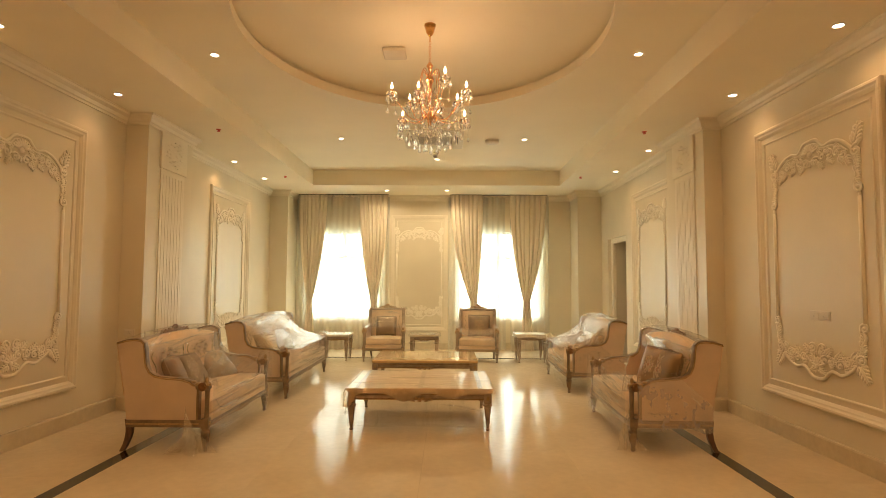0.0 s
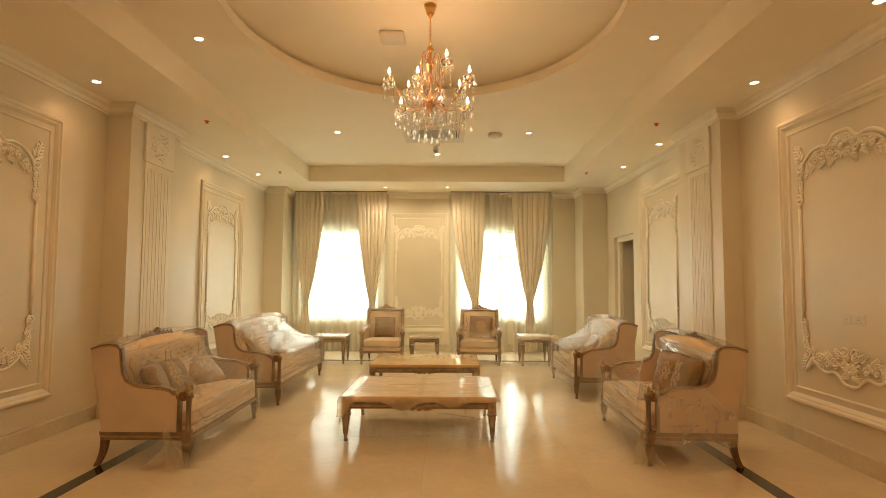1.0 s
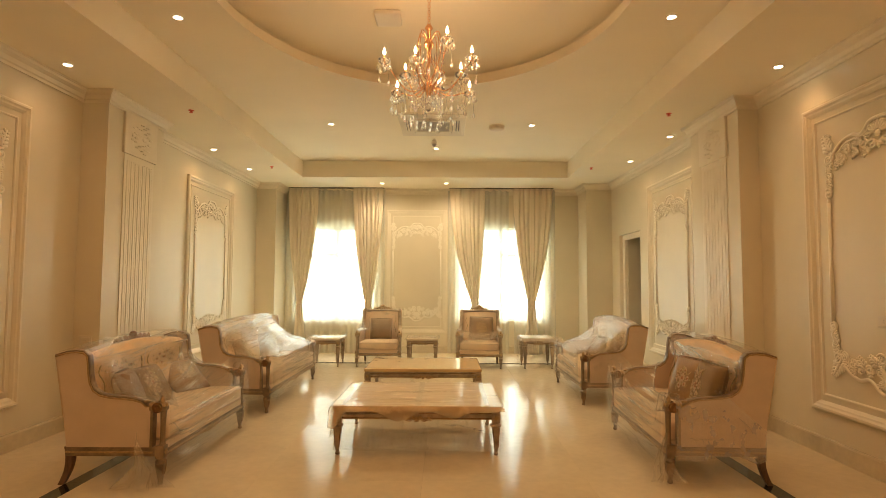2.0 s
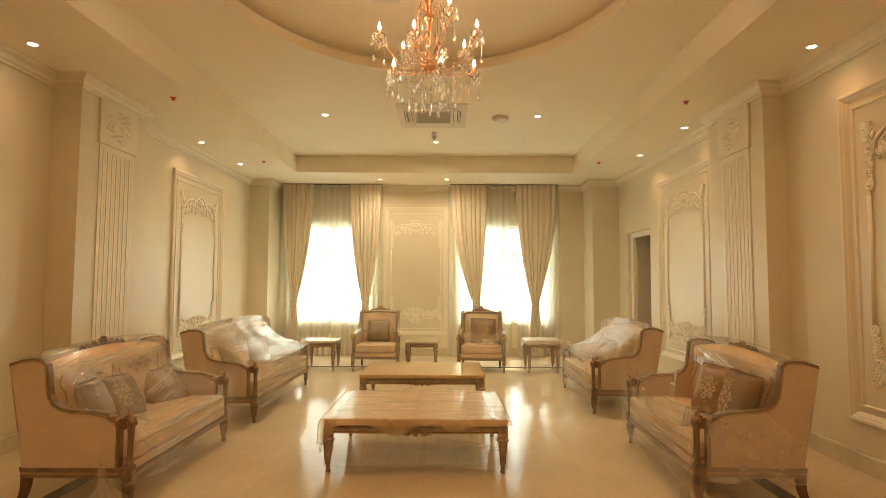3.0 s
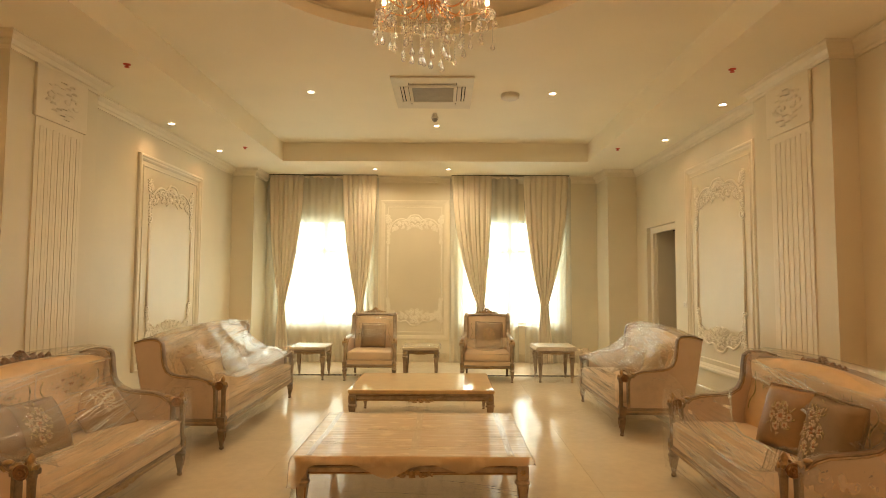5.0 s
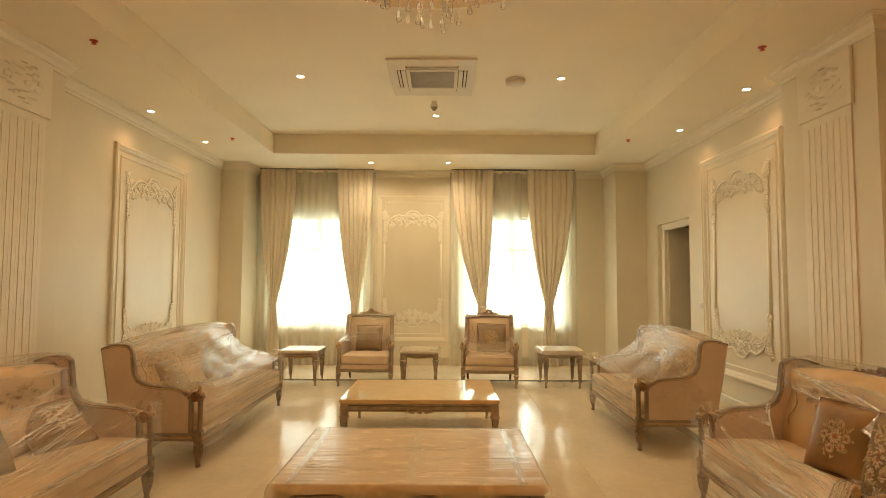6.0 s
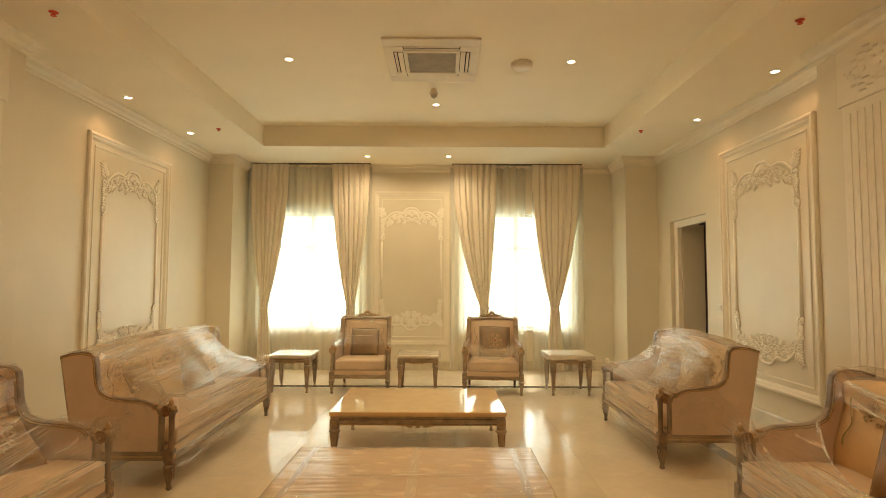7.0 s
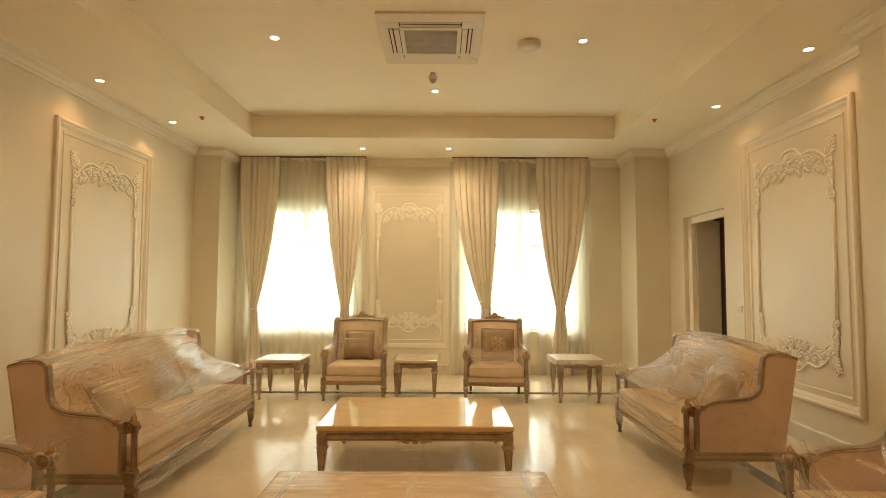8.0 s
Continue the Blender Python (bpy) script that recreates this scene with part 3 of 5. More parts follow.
def ring_frame(bm, hw, z0, z1, prof):
    """A mitred rectangular frame; prof holds (inward, out) pairs."""
    cs = ((-hw, z0, 1, 1), (hw, z0, -1, 1), (hw, z1, -1, -1), (-hw, z1, 1, -1))
    rings = [[bm.verts.new((u + su * a, -o, z + sz * a)) for a, o in prof] for u, z, su, sz in cs]
    k = len(prof)
    for i in range(4):
        a, b = rings[i], rings[(i + 1) % 4]
        for q in range(k - 1):
            bm.faces.new((a[q], a[q + 1], b[q + 1], b[q]))
    return bm


def wall_panel(at, hw, z0, z1, flat=1.0, usc=0.95):
    p = thing("wall_panel", "cream plaster wall panel with rococo scroll relief", "wall panel", at, "wall panels")
    part("outer_frame", ring_frame(bmesh.new(), hw, z0, z1, [(0, 0.0), (0, 0.03 * flat), (0.012, 0.042 * flat), (0.03, 0.042 * flat), (0.045, 0.03 * flat), (0.06, 0.026 * flat), (0.075, 0.012 * flat), (0.085, 0.0)]), PLASTER, p)
    part("inner_bead", ring_frame(bmesh.new(), hw - 0.13, z0 + 0.13, z1 - 0.13, [(0, 0.0), (0.003, 0.012 * flat), (0.012, 0.014 * flat), (0.02, 0.008 * flat), (0.024, 0.0)]), PLASTER, p)
    for me, zz, nm in ((TOPME, z1 - 0.46, "top_ornament"), (BOTME, z0 + 0.45, "bottom_ornament")):
        o = new(nm, me)
        o.parent = p
        o.location, o.scale = (0, 0, zz), (usc, 0.8 * flat, 0.9)
    for s in (-1, 1):
        rod = bmesh.new()
        tube(rod, [(s * 0.62 * usc, -0.008 * flat, z0 + 0.80), (s * 0.62 * usc, -0.008 * flat, z1 - 0.90)], 0.017, 8, flat, (0, 1, 0))
        part("rod", rod, LITRELIEF, p, smooth=True)


wall_panel(pose(XL, 5.17, 0, 0, 0, 90), 0.88, 0.40, 3.15)
wall_panel(pose(XL, 10.10, 0, 0, 0, 90), 0.89, 0.40, 3.15)
wall_panel(pose(XR, 5.29, 0, 0, 0, -90), 0.88, 0.40, 3.15)
wall_panel(pose(XR, 9.33, 0, 0, 0, -90), 0.88, 0.40, 3.15)
wall_panel(pose(-0.56, YF, 0), 0.66, 0.42, 3.11, 0.32, 0.84)

# ---- ceiling fixtures and lamps ----
def downlight(x, y, z, power, size=100.0):
    d = thing("downlight", "small round recessed ceiling downlight, switched on", "downlight", pose(x, y, z), "ceiling downlights")
    rim = bmesh.new()
    lathe(rim, [(0.036, 0.0), (0.048, 0.0), (0.050, -0.004), (0.040, -0.008), (0.036, -0.006)], seg=24)
    part("trim_ring", rim, PLASTIC, d, smooth=True)
    part("lens", lathe(bmesh.new(), [(0.037, -0.001), (0.037, -0.0065)], seg=24), LAMP, d, "glowing round lens")
    lamp = new("downlight_lamp", bpy.data.lights.new("downlight_lamp", 'SPOT'))
    lamp.data.energy, lamp.data.color, lamp.data.spot_size, lamp.data.spot_blend, lamp.data.shadow_soft_size = power, WARM if y < 7 or abs(x) > 3 else MILD, radians(size), 0.75, 0.04
    lamp.location = (x, y, z - 0.02)


for x, y in ((-3.51, 6.07), (-3.53, 9.40), (-3.51, 10.88), (3.19, 4.46), (3.19, 6.07), (3.18, 8.55), (3.16, 10.13), (-3.51, 4.46)):
    downlight(x, y, ZC, SIDE_W * (1.1 if y > 8 and x < 0 else (0.9 if x > 0 else 0.7)), 130.0)
for x, y in ((-1.25, 12.25), (0.08, 12.23)):
    downlight(x, y, ZC, SIDE_W * 4.0, 165.0)
for x, y in ((-1.65, 9.08), (1.355, 9.11), (-0.107, 10.56), (2.06, 5.74), (-2.33, 5.77)):
    downlight(x, y, ZT, TRAY_W * (1.15 if y > 8 else 0.60), 168.0 if y > 8 else 118.0)
# unseen downlights, mirrored from the north half and added to brighten south-facing sides
for x, y in ((-1.65, 1.7), (1.36, 1.7), (-0.1, 0.3)):
    downlight(x, y, ZT, TRAY_W * 1.1, 168.0)


def sprinkler(x, y):
    s = thing("fire_sprinkler", "small red fire sprinkler head under the ceiling", "sprinkler", pose(x, y, ZC), "ceiling sprinklers")
    part("collar", lathe(bmesh.new(), [(0.034, 0.0), (0.034, -0.004), (0.020, -0.010)], seg=14), RED, s)
    part("body", lathe(bmesh.new(), [(0.010, -0.006), (0.010, -0.016), (0.006, -0.022), (0.006, -0.027)], seg=10), RED, s)
    for a in (-1, 1):
        part("arm", tube(bmesh.new(), [(a * 0.010, 0, -0.012), (a * 0.015, 0, -0.020), (a * 0.004, 0, -0.028)], 0.003, 6, 1, (0, 1, 0)), RED, s)
    part("deflector", lathe(bmesh.new(), [(0.022, -0.027), (0.022, -0.030)], seg=12), RED, s)


for x, y in ((-2.98, 7.45), (2.75, 7.52), (2.65, 10.66), (-3.03, 10.66)):
    sprinkler(x, y)

# ceiling cassette air conditioner
ac = thing("ceiling_air_conditioner", "cream four way ceiling cassette air conditioner", "air conditioner", pose(-0.13, 9.11, ZT))
fr = bmesh.new()
AH, AV = 0.485, 0.56
box(fr, -AH, AH, 0.40, AV, -0.022, 0, bevel=0.004)
box(fr, -AH, AH, -AV, -0.40, -0.022, 0, bevel=0.004)
box(fr, -AH, -0.395, -0.40, 0.40, -0.022, 0, bevel=0.004)
box(fr, 0.395, AH, -0.40, 0.40, -0.022, 0, bevel=0.004)
part("panel", fr, PLASTIC, ac)
part("tray", boxed(-0.395, 0.395, -0.40, 0.40, -0.012, -0.002), DARK, ac, "dark air slot behind the vanes")
core = bmesh.new()
for a in ((-0.29, 0.29, 0.26, 0.31), (-0.29, 0.29, -0.31, -0.26), (-0.29, -0.25, -0.26, 0.26), (0.25, 0.29, -0.26, 0.26)):
    box(core, a[0], a[1], a[2], a[3], -0.032, -0.008, bevel=0.004)
part("grille_frame", core, PLASTIC, ac)
for k in range(26):
    y = -0.255 + 0.51 * (k + 0.5) / 26
    part("grille_slat", boxed(-0.25, 0.25, y - 0.006, y + 0.006, -0.028, -0.014), GREYPLASTIC, ac)
for x in (-1, 1):
    for a, b in ((0.297, 0.345), (0.358, 0.383)):
        part("vane", boxed(min(x * a, x * b), max(x * a, x * b), -0.27, 0.27, -0.030, -0.014, bevel=0.003), PLASTIC, ac)
    for y in (-1, 1):
        part("corner_cover", boxed(min(x * 0.29, x * 0.397), max(x * 0.29, x * 0.397), min(y * 0.28, y * 0.402), max(y * 0.28, y * 0.402), -0.024, -0.004, bevel=0.003), PLASTIC, ac)
for a, b in ((0.318, 0.398), (-0.345, -0.318), (-0.398, -0.376)):
    part("vane", boxed(-0.28, 0.28, a, b, -0.026, -0.014, bevel=0.003), PLASTIC, ac)

sm = thing("smoke_detector", "white round smoke detector on the ceiling tray", "smoke detector", pose(0.835, 9.17, ZT))
part("base", lathe(bmesh.new(), [(0.115, 0), (0.118, -0.012), (0.112, -0.02)], seg=32), PLASTIC, sm, smooth=True)
part("cover", lathe(bmesh.new(), [(0.112, -0.018), (0.114, -0.04), (0.09, -0.058), (0.05, -0.066), (0.0, -0.068)], seg=32), PLASTIC, sm, "rounded white plastic cover", smooth=True)
cc = thing("dome_camera", "small white dome security camera on the ceiling", "security camera", pose(-0.125, 9.98, ZT))
part("mount", lathe(bmesh.new(), [(0.035, 0), (0.035, -0.02), (0.026, -0.024)], seg=20), PLASTIC, cc, smooth=True)
part("housing", lathe(bmesh.new(), [(0.026, -0.02), (0.052, -0.05), (0.052, -0.066), (0.044, -0.072)], seg=20), PLASTIC, cc, smooth=True)
part("dome", lathe(bmesh.new(), [(0.042, -0.07), (0.036, -0.092), (0.020, -0.112), (0.0, -0.118)], seg=20), GREYPLASTIC, cc, "dark tinted dome", smooth=True)
sp = thing("ceiling_access_panel", "flat square plate in the oval ceiling recess", "ceiling speaker", pose(-0.48, 6.04, ZTOP))
part("plate", boxed(-0.125, 0.125, -0.14, 0.14, -0.045, 0, bevel=0.022, seg=3), PLASTIC, sp, smooth=True)
part("gasket", boxed(-0.105, 0.105, -0.12, 0.12, -0.008, 0.001), GREYPLASTIC, sp)


def socket(at, w, h, n):
    s = thing("wall_socket", "white plastic wall socket plate", "socket", at, "wall sockets")
    part("plate", boxed(-w / 2, w / 2, -0.010, 0, -h / 2, h / 2, bevel=0.003), PLASTIC, s)
    for k in range(n):
        x = -w / 2 + w * (k + 0.5) / n
        md = part("module", boxed(x - w / n * 0.38, x + w / n * 0.38, -0.014, -0.009, -h * 0.34, h * 0.34, bevel=0.002), PLASTIC, s)
        for q in ((0, 0.012), (-0.009, -0.008), (0.009, -0.008)):
            part("hole", lathe(bmesh.new(), [(0.003, 0), (0.003, 0.0012)], seg=8, m=Matrix.Translation((x + q[0], -0.0138, q[1])) @ Matrix.Rotation(pi / 2, 4, 'X')), DARK, md)


socket(pose(-3.70, PL0, 0.91), 0.13, 0.085, 1)
socket(pose(PLX, 6.93, 0.89, 0, 0, 90), 0.12, 0.085, 1)
socket(pose(XR, 5.245, 1.24, 0, 0, -90), 0.27, 0.085, 2)
socket(pose(XR, 10.33, 1.22, 0, 0, -90), 0.11, 0.08, 1)

# ---- chandelier ----
CX, CY = -0.075, 5.42
ch = thing("chandelier", "gilt crystal chandelier with lit candle bulbs", "chandelier", pose(CX, CY, 0))
part("canopy", lathe(bmesh.new(), [(0.056, ZTOP), (0.058, ZTOP - 0.012), (0.046, ZTOP - 0.018), (0.048, ZTOP - 0.04), (0.038, ZTOP - 0.055), (0.042, ZTOP - 0.07), (0.024, ZTOP - 0.10), (0.012, ZTOP - 0.115)], seg=24), BRASS, ch, smooth=True)
part("rod", tube(bmesh.new(), [(0, 0, ZTOP - 0.11), (0, 0, ZTOP - 0.17)], 0.006, 8), BRASS, ch)
for k in range(11):
    z = ZTOP - 0.17 - 0.024 * k
    a = (k % 2) * pi / 2
    link = bmesh.new()
    pts = [(0.011 * cos(t) * cos(a), 0.011 * cos(t) * sin(a), z - 0.012 + 0.018 * sin(t)) for t in [2 * pi * i / 10 for i in range(11)]]
    tube(link, pts, 0.0028, 5, 1, (sin(a), -cos(a), 0.01))
    part("chain_link", link, BRASS, ch)
part("stem", lathe(bmesh.new(), [(0.006, 3.66), (0.02, 3.645), (0.035, 3.62), (0.018, 3.60), (0.012, 3.55), (0.025, 3.52), (0.042, 3.49), (0.036, 3.46), (0.016, 3.43), (0.010, 3.40), (0.007, 3.34), (0.014, 3.30), (0.008, 3.25), (0.008, 3.17), (0.03, 3.145), (0.046, 3.125), (0.044, 3.11), (0.025, 3.08), (0.015, 3.05), (0.018, 3.035), (0.0, 3.01)], seg=20), ROSEGOLD, ch, "turned rose gold stem", smooth=True)
for k in range(8):
    a = 2 * pi * k / 8 + 0.2
    top = bmesh.new()
    pts = []
    for i in range(13):
        f = i / 12
        r = 0.012 + (0.105 if k % 2 else 0.075) * sin(pi * f * 0.93)
        pts.append((r * cos(a), r * sin(a), 3.50 + 0.12 * sin(pi * min(1, f * 1.5)) - 0.30 * f ** 1.6))
    tube(top, pts, [0.0048 - 0.002 * i / 12 for i in range(13)], 6)
    part("top_scroll", top, ROSEGOLD, ch, "curled gilt scroll", smooth=True)


def drop(bm, p, s=1.0):
    """A faceted pear-shaped crystal."""
    lathe(bm, [(0.001 * s, 0.0), (0.005 * s, -0.010 * s), (0.013 * s, -0.030 * s), (0.014 * s, -0.036 * s), (0.008 * s, -0.044 * s), (0.0005, -0.047 * s)], p, seg=7)


def strand(bm, p, length):
    """Bead string ending in a pear drop."""
    n = max(1, int(length / 0.018))
    for i in range(n):
        lathe(bm, [(0.0008, 0.0), (0.0042, -0.006), (0.0008, -0.012)], (p[0], p[1], p[2] - 0.018 * i), seg=5)
    drop(bm, (p[0], p[1], p[2] - 0.018 * n), 1.1)


rng = random.Random(7)
ARMS = [(radians(151), 0.31, 3.17, 0), (radians(24), 0.375, 3.17, 0), (radians(-67), 0.385, 3.405, 1), (radians(-5), 0.355, 3.395, 1), (radians(50), 0.425, 3.40, 1), (radians(122), 0.41, 3.40, 1), (radians(176), 0.37, 3.40, 1), (radians(212), 0.125, 3.375, 0), (radians(60), 0.16, 3.20, 0)]
for a, r, z, long in ARMS:
    arm = bmesh.new()
    pts = []
    for i in range(17):
        f = i / 16
        q = 0.03 + (r - 0.03) * f
        zz = 3.14 - 0.055 * sin(pi * min(1.0, f * 1.25)) + (z - 0.06 - 3.14) * max(0.0, (f - 0.25) / 0.75) ** 1.6
        pts.append((q * cos(a), q * sin(a), zz))
    tube(arm, pts, [0.0062 - 0.002 * i / 16 for i in range(17)], 8)
    part("arm", arm, ROSEGOLD, ch, "thin curved gilt arm", smooth=True)
    x, y = r * cos(a), r * sin(a)
    part("drip_pan", lathe(bmesh.new(), [(0.008, z - 0.070), (0.022, z - 0.074), (0.044, z - 0.060), (0.054, z - 0.042), (0.050, z - 0.030), (0.042, z - 0.036), (0.024, z - 0.056), (0.012, z - 0.058)], (x, y, 0), seg=14), crystal, ch, "scalloped crystal drip pan", smooth=True)
    part("candle", lathe(bmesh.new(), [(0.013, z - 0.062), (0.016, z - 0.058), (0.010, z - 0.05), (0.009, z + 0.0), (0.011, z + 0.004)], (x, y, 0), seg=12), ROSEGOLD, ch, smooth=True)
    part("candle_bulb", lathe(bmesh.new(), [(0.006, z + 0.004), (0.011, z + 0.016), (0.013, z + 0.026), (0.009, z + 0.042), (0.004, z + 0.058), (0.001, z + 0.070)], (x, y, 0), seg=12), FLAME, ch, "glowing flame shaped bulb", smooth=True)
    lamp = new("candle_lamp", bpy.data.lights.new("candle_lamp", 'POINT'))
    lamp.data.energy, lamp.data.color, lamp.data.shadow_soft_size = CANDLE_W, (1.0, 0.56, 0.28), 0.02
    lamp.location = (CX + x, CY + y, z + 0.115)
    for k in range(8):
        t = 2 * pi * k / 8
        st = bmesh.new()
        strand(st, (x + 0.05 * cos(t), y + 0.05 * sin(t), z - 0.050), 0.02 + 0.11 * (k % 4 == 1) + 0.03 * (k % 2))
        part("crystal_strand", st, crystal, ch, "beaded crystal strand")
    for k in range(3):
        f = (k + 1.5) / 5
        i = int(16 * f)
        st = bmesh.new()
        strand(st, (pts[i][0], pts[i][1], pts[i][2] - 0.008), 0.05 + 0.07 * rng.random())
        part("crystal_strand", st, crystal, ch)
for rr, n, zz, ln in ((0.10, 9, 3.10, 0.25), (0.20, 11, 3.10, 0.21), (0.30, 12, 3.09, 0.12)):
    hoop = bmesh.new()
    tube(hoop, [(rr * cos(2 * pi * i / 32), rr * sin(2 * pi * i / 32), zz) for i in range(33)], 0.0010, 5)
    part("hoop", hoop, ROSEGOLD, ch, smooth=True)
    for k in range(n):
        t = 2 * pi * (k + 0.3 * rng.random()) / n
        st = bmesh.new()
        strand(st, (rr * cos(t), rr * sin(t), zz - 0.004), ln + 0.05 * rng.random())
        part("crystal_strand", st, crystal, ch)
for k in range(10):
    t = 2 * pi * k / 10
    pr = bmesh.new()
    lathe(pr, [(0.001, 0), (0.006, -0.012), (0.006, -0.06), (0.001, -0.075)], (0.06 * cos(t), 0.06 * sin(t), 3.42 - 0.03 * (k % 2)), seg=5)
    part("crystal_prism", pr, crystal, ch, "long cut crystal prism")
for k in range(8):
    a = 2 * pi * k / 8 + 0.5
    sc = bmesh.new()
    pts = []
    for i in range(15):
        f = i / 14
        q = 0.02 + 0.13 * sin(pi * f) * (1 - 0.3 * f)
        pts.append((q * cos(a + 0.5 * f), q * sin(a + 0.5 * f), 3.12 + 0.26 * f + 0.03 * sin(2 * pi * f)))
    tube(sc, pts, [0.0042 - 0.0015 * i / 14 for i in range(15)], 6)
    part("inner_scroll", sc, ROSEGOLD, ch, "thin gilt scroll", smooth=True)
    for i in (4, 7, 10):
        st = bmesh.new()
        strand(st, (pts[i][0], pts[i][1], pts[i][2] - 0.005), 0.02)
        part("crystal_strand", st, crystal, ch)
part("bottom_ball", lathe(bmesh.new(), [(0.002, 3.0), (0.02, 2.985), (0.027, 2.96), (0.02, 2.935), (0.002, 2.915)], seg=10), crystal, ch, "faceted crystal ball")


# ---- curtains ----
def curtain(x0, x1, g0, g1, b0, b1, seed):
    """A drape from x0..x1 at the top, drawn in to g0..g1, falling to b0..b1."""
    zg, zt = 1.08, ZC + 0.03
    n = 7
    def fn(u, v):
        z = zt * (1 - v)
        if z > zg:
            k = ((zt - z) / (zt - zg)) ** 2.1
            l, r = x0 + (g0 - x0) * k, x1 + (g1 - x1) * k
        else:
            k = ((zg - z) / zg) ** 0.7
            l, r = g0 + (b0 - g0) * k, g1 + (b1 - g1) * k
        w = u + 0.018 * wob(u * 5 + seed, z * 0.6, seed)
        ph = 2 * pi * n * w
        fold = 1 - 2 * abs(sin(ph / 2 + 0.6 * wob(u * 3, seed, z * 0.3))) ** 0.55 + 0.25 * sin(1.37 * ph + seed)
        amp = 0.022 * (1 + 0.5 * wob(u * 9, z * 0.4, seed + 5))
        return (l + (r - l) * u + 0.006 * sin(ph * 0.5 + z), 12.85 + amp * fold, z)
    c = thing("curtain", "beige full length curtain drawn in at the side", "curtain", pose(0, 0, 0), "window curtains")
    ob = part("drape", sheet(bmesh.new(), fn, 150, 60), CURTAIN, c, smooth=True)
    s = ob.modifiers.new("thickness", 'SOLIDIFY')
    s.thickness = 0.003
    tie = bmesh.new()
    gm, gw = (g0 + g1) / 2, (g1 - g0) / 2 + 0.012
    sheet(tie, lambda u, v: (gm + gw * cos(2 * pi * u), 12.85 + 0.055 * sin(2 * pi * u), zg - 0.016 + 0.032 * v + 0.012 * sin(2 * pi * u)), 24, 2)
    part("tie_band", tie, CURTAIN, c, "matching cloth tie band", smooth=True)


curtain(-3.35, -2.70, -3.13, -3.015, -3.20, -2.93, 1.0)
curtain(-1.94, -1.29, -1.66, -1.525, -1.72, -1.44, 2.0)
curtain(0.17, 0.92, 0.635, 0.785, 0.55, 0.86, 3.0)
curtain(1.54, 2.38, 1.845, 1.99, 1.78, 2.08, 4.0)


def sheer(x0, x1, seed):
    def fn(u, v):
        z = (ZC + 0.03) * (1 - v) + 0.006
        ph = 2 * pi * 7.8 * (x1 - x0) * (u + 0.012 * wob(u * 6 + seed, z * 0.4, seed))
        return (x0 + (x1 - x0) * u, 12.925 + 0.016 * sin(ph) + 0.010 * sin(0.37 * ph + seed), z)
    solid("sheer_curtain", sheet(bmesh.new(), fn, int(100 * (x1 - x0)), 24), SHEER, "sheer off-white voile curtain glowing with daylight", "curtain", group="sheer curtains", smooth=True)


sheer(-3.42, -1.25, 1.3)
sheer(0.12, 1.445, 4.1)
sheer(1.555, 2.45, 6.2)
# flat dark strips in place of the shaded ceiling slot above the curtains
for x0, x1 in ((-3.40, -1.27), (0.15, 2.40)):
    tr = thing("curtain_track", "dark strip painting the shaded curtain slot in the ceiling", "curtain track", pose(0, 0, 0), "curtain tracks")
    part("rail", boxed(x0, x1, 12.806, 12.992, ZC - 0.006, ZC + 0.002), SLOTSHADE, tr)
    part("shadow_lip", boxed(x0, x1, 12.795, 12.805, ZC - 0.009, ZC + 0.002), SLOTSHADE, tr)


# ---- seating: x along the width, front towards -y, standing on z = 0 ----
ARM = [(0.33, 0.28), (0.36, 0.50), (0.44, 0.960), (0.36, 0.985), (0.285, 0.993), (0.228, 0.985), (0.200, 0.960), (0.190, 0.90), (0.184, 0.83), (0.172, 0.760), (0.143, 0.703), (0.090, 0.668), (0.02, 0.653), (-0.07, 0.646), (-0.16, 0.638), (-0.228, 0.618), (-0.268, 0.585), (-0.302, 0.568), (-0.302, 0.28)]


def band(bm, pts, x0, x1, th):
    """A strip of wood laid along the outline pts (y, z), th thick, standing out on its left side."""
    rows = []
    for i, p in enumerate(pts):
        a, b = pts[max(i - 1, 0)], pts[min(i + 1, len(pts) - 1)]
        d = Vector((b[0] - a[0], b[1] - a[1])).normalized()
        n = Vector((-d.y, d.x)) * -1
        rows.append([bm.verts.new((x, p[0] + n.x * o, p[1] + n.y * o)) for x, o in ((x0, -0.004), (x0, th * 0.7), (x0 + 0.012, th), (x1 - 0.012, th), (x1, th * 0.7), (x1, -0.004))])
    for a, b in zip(rows, rows[1:]):
        for k in range(6):
            bm.faces.new((a[k], a[(k + 1) % 6], b[(k + 1) % 6], b[k]))
    bm.faces.new(rows[0][::-1])
    bm.faces.new(rows[-1])
    return bm


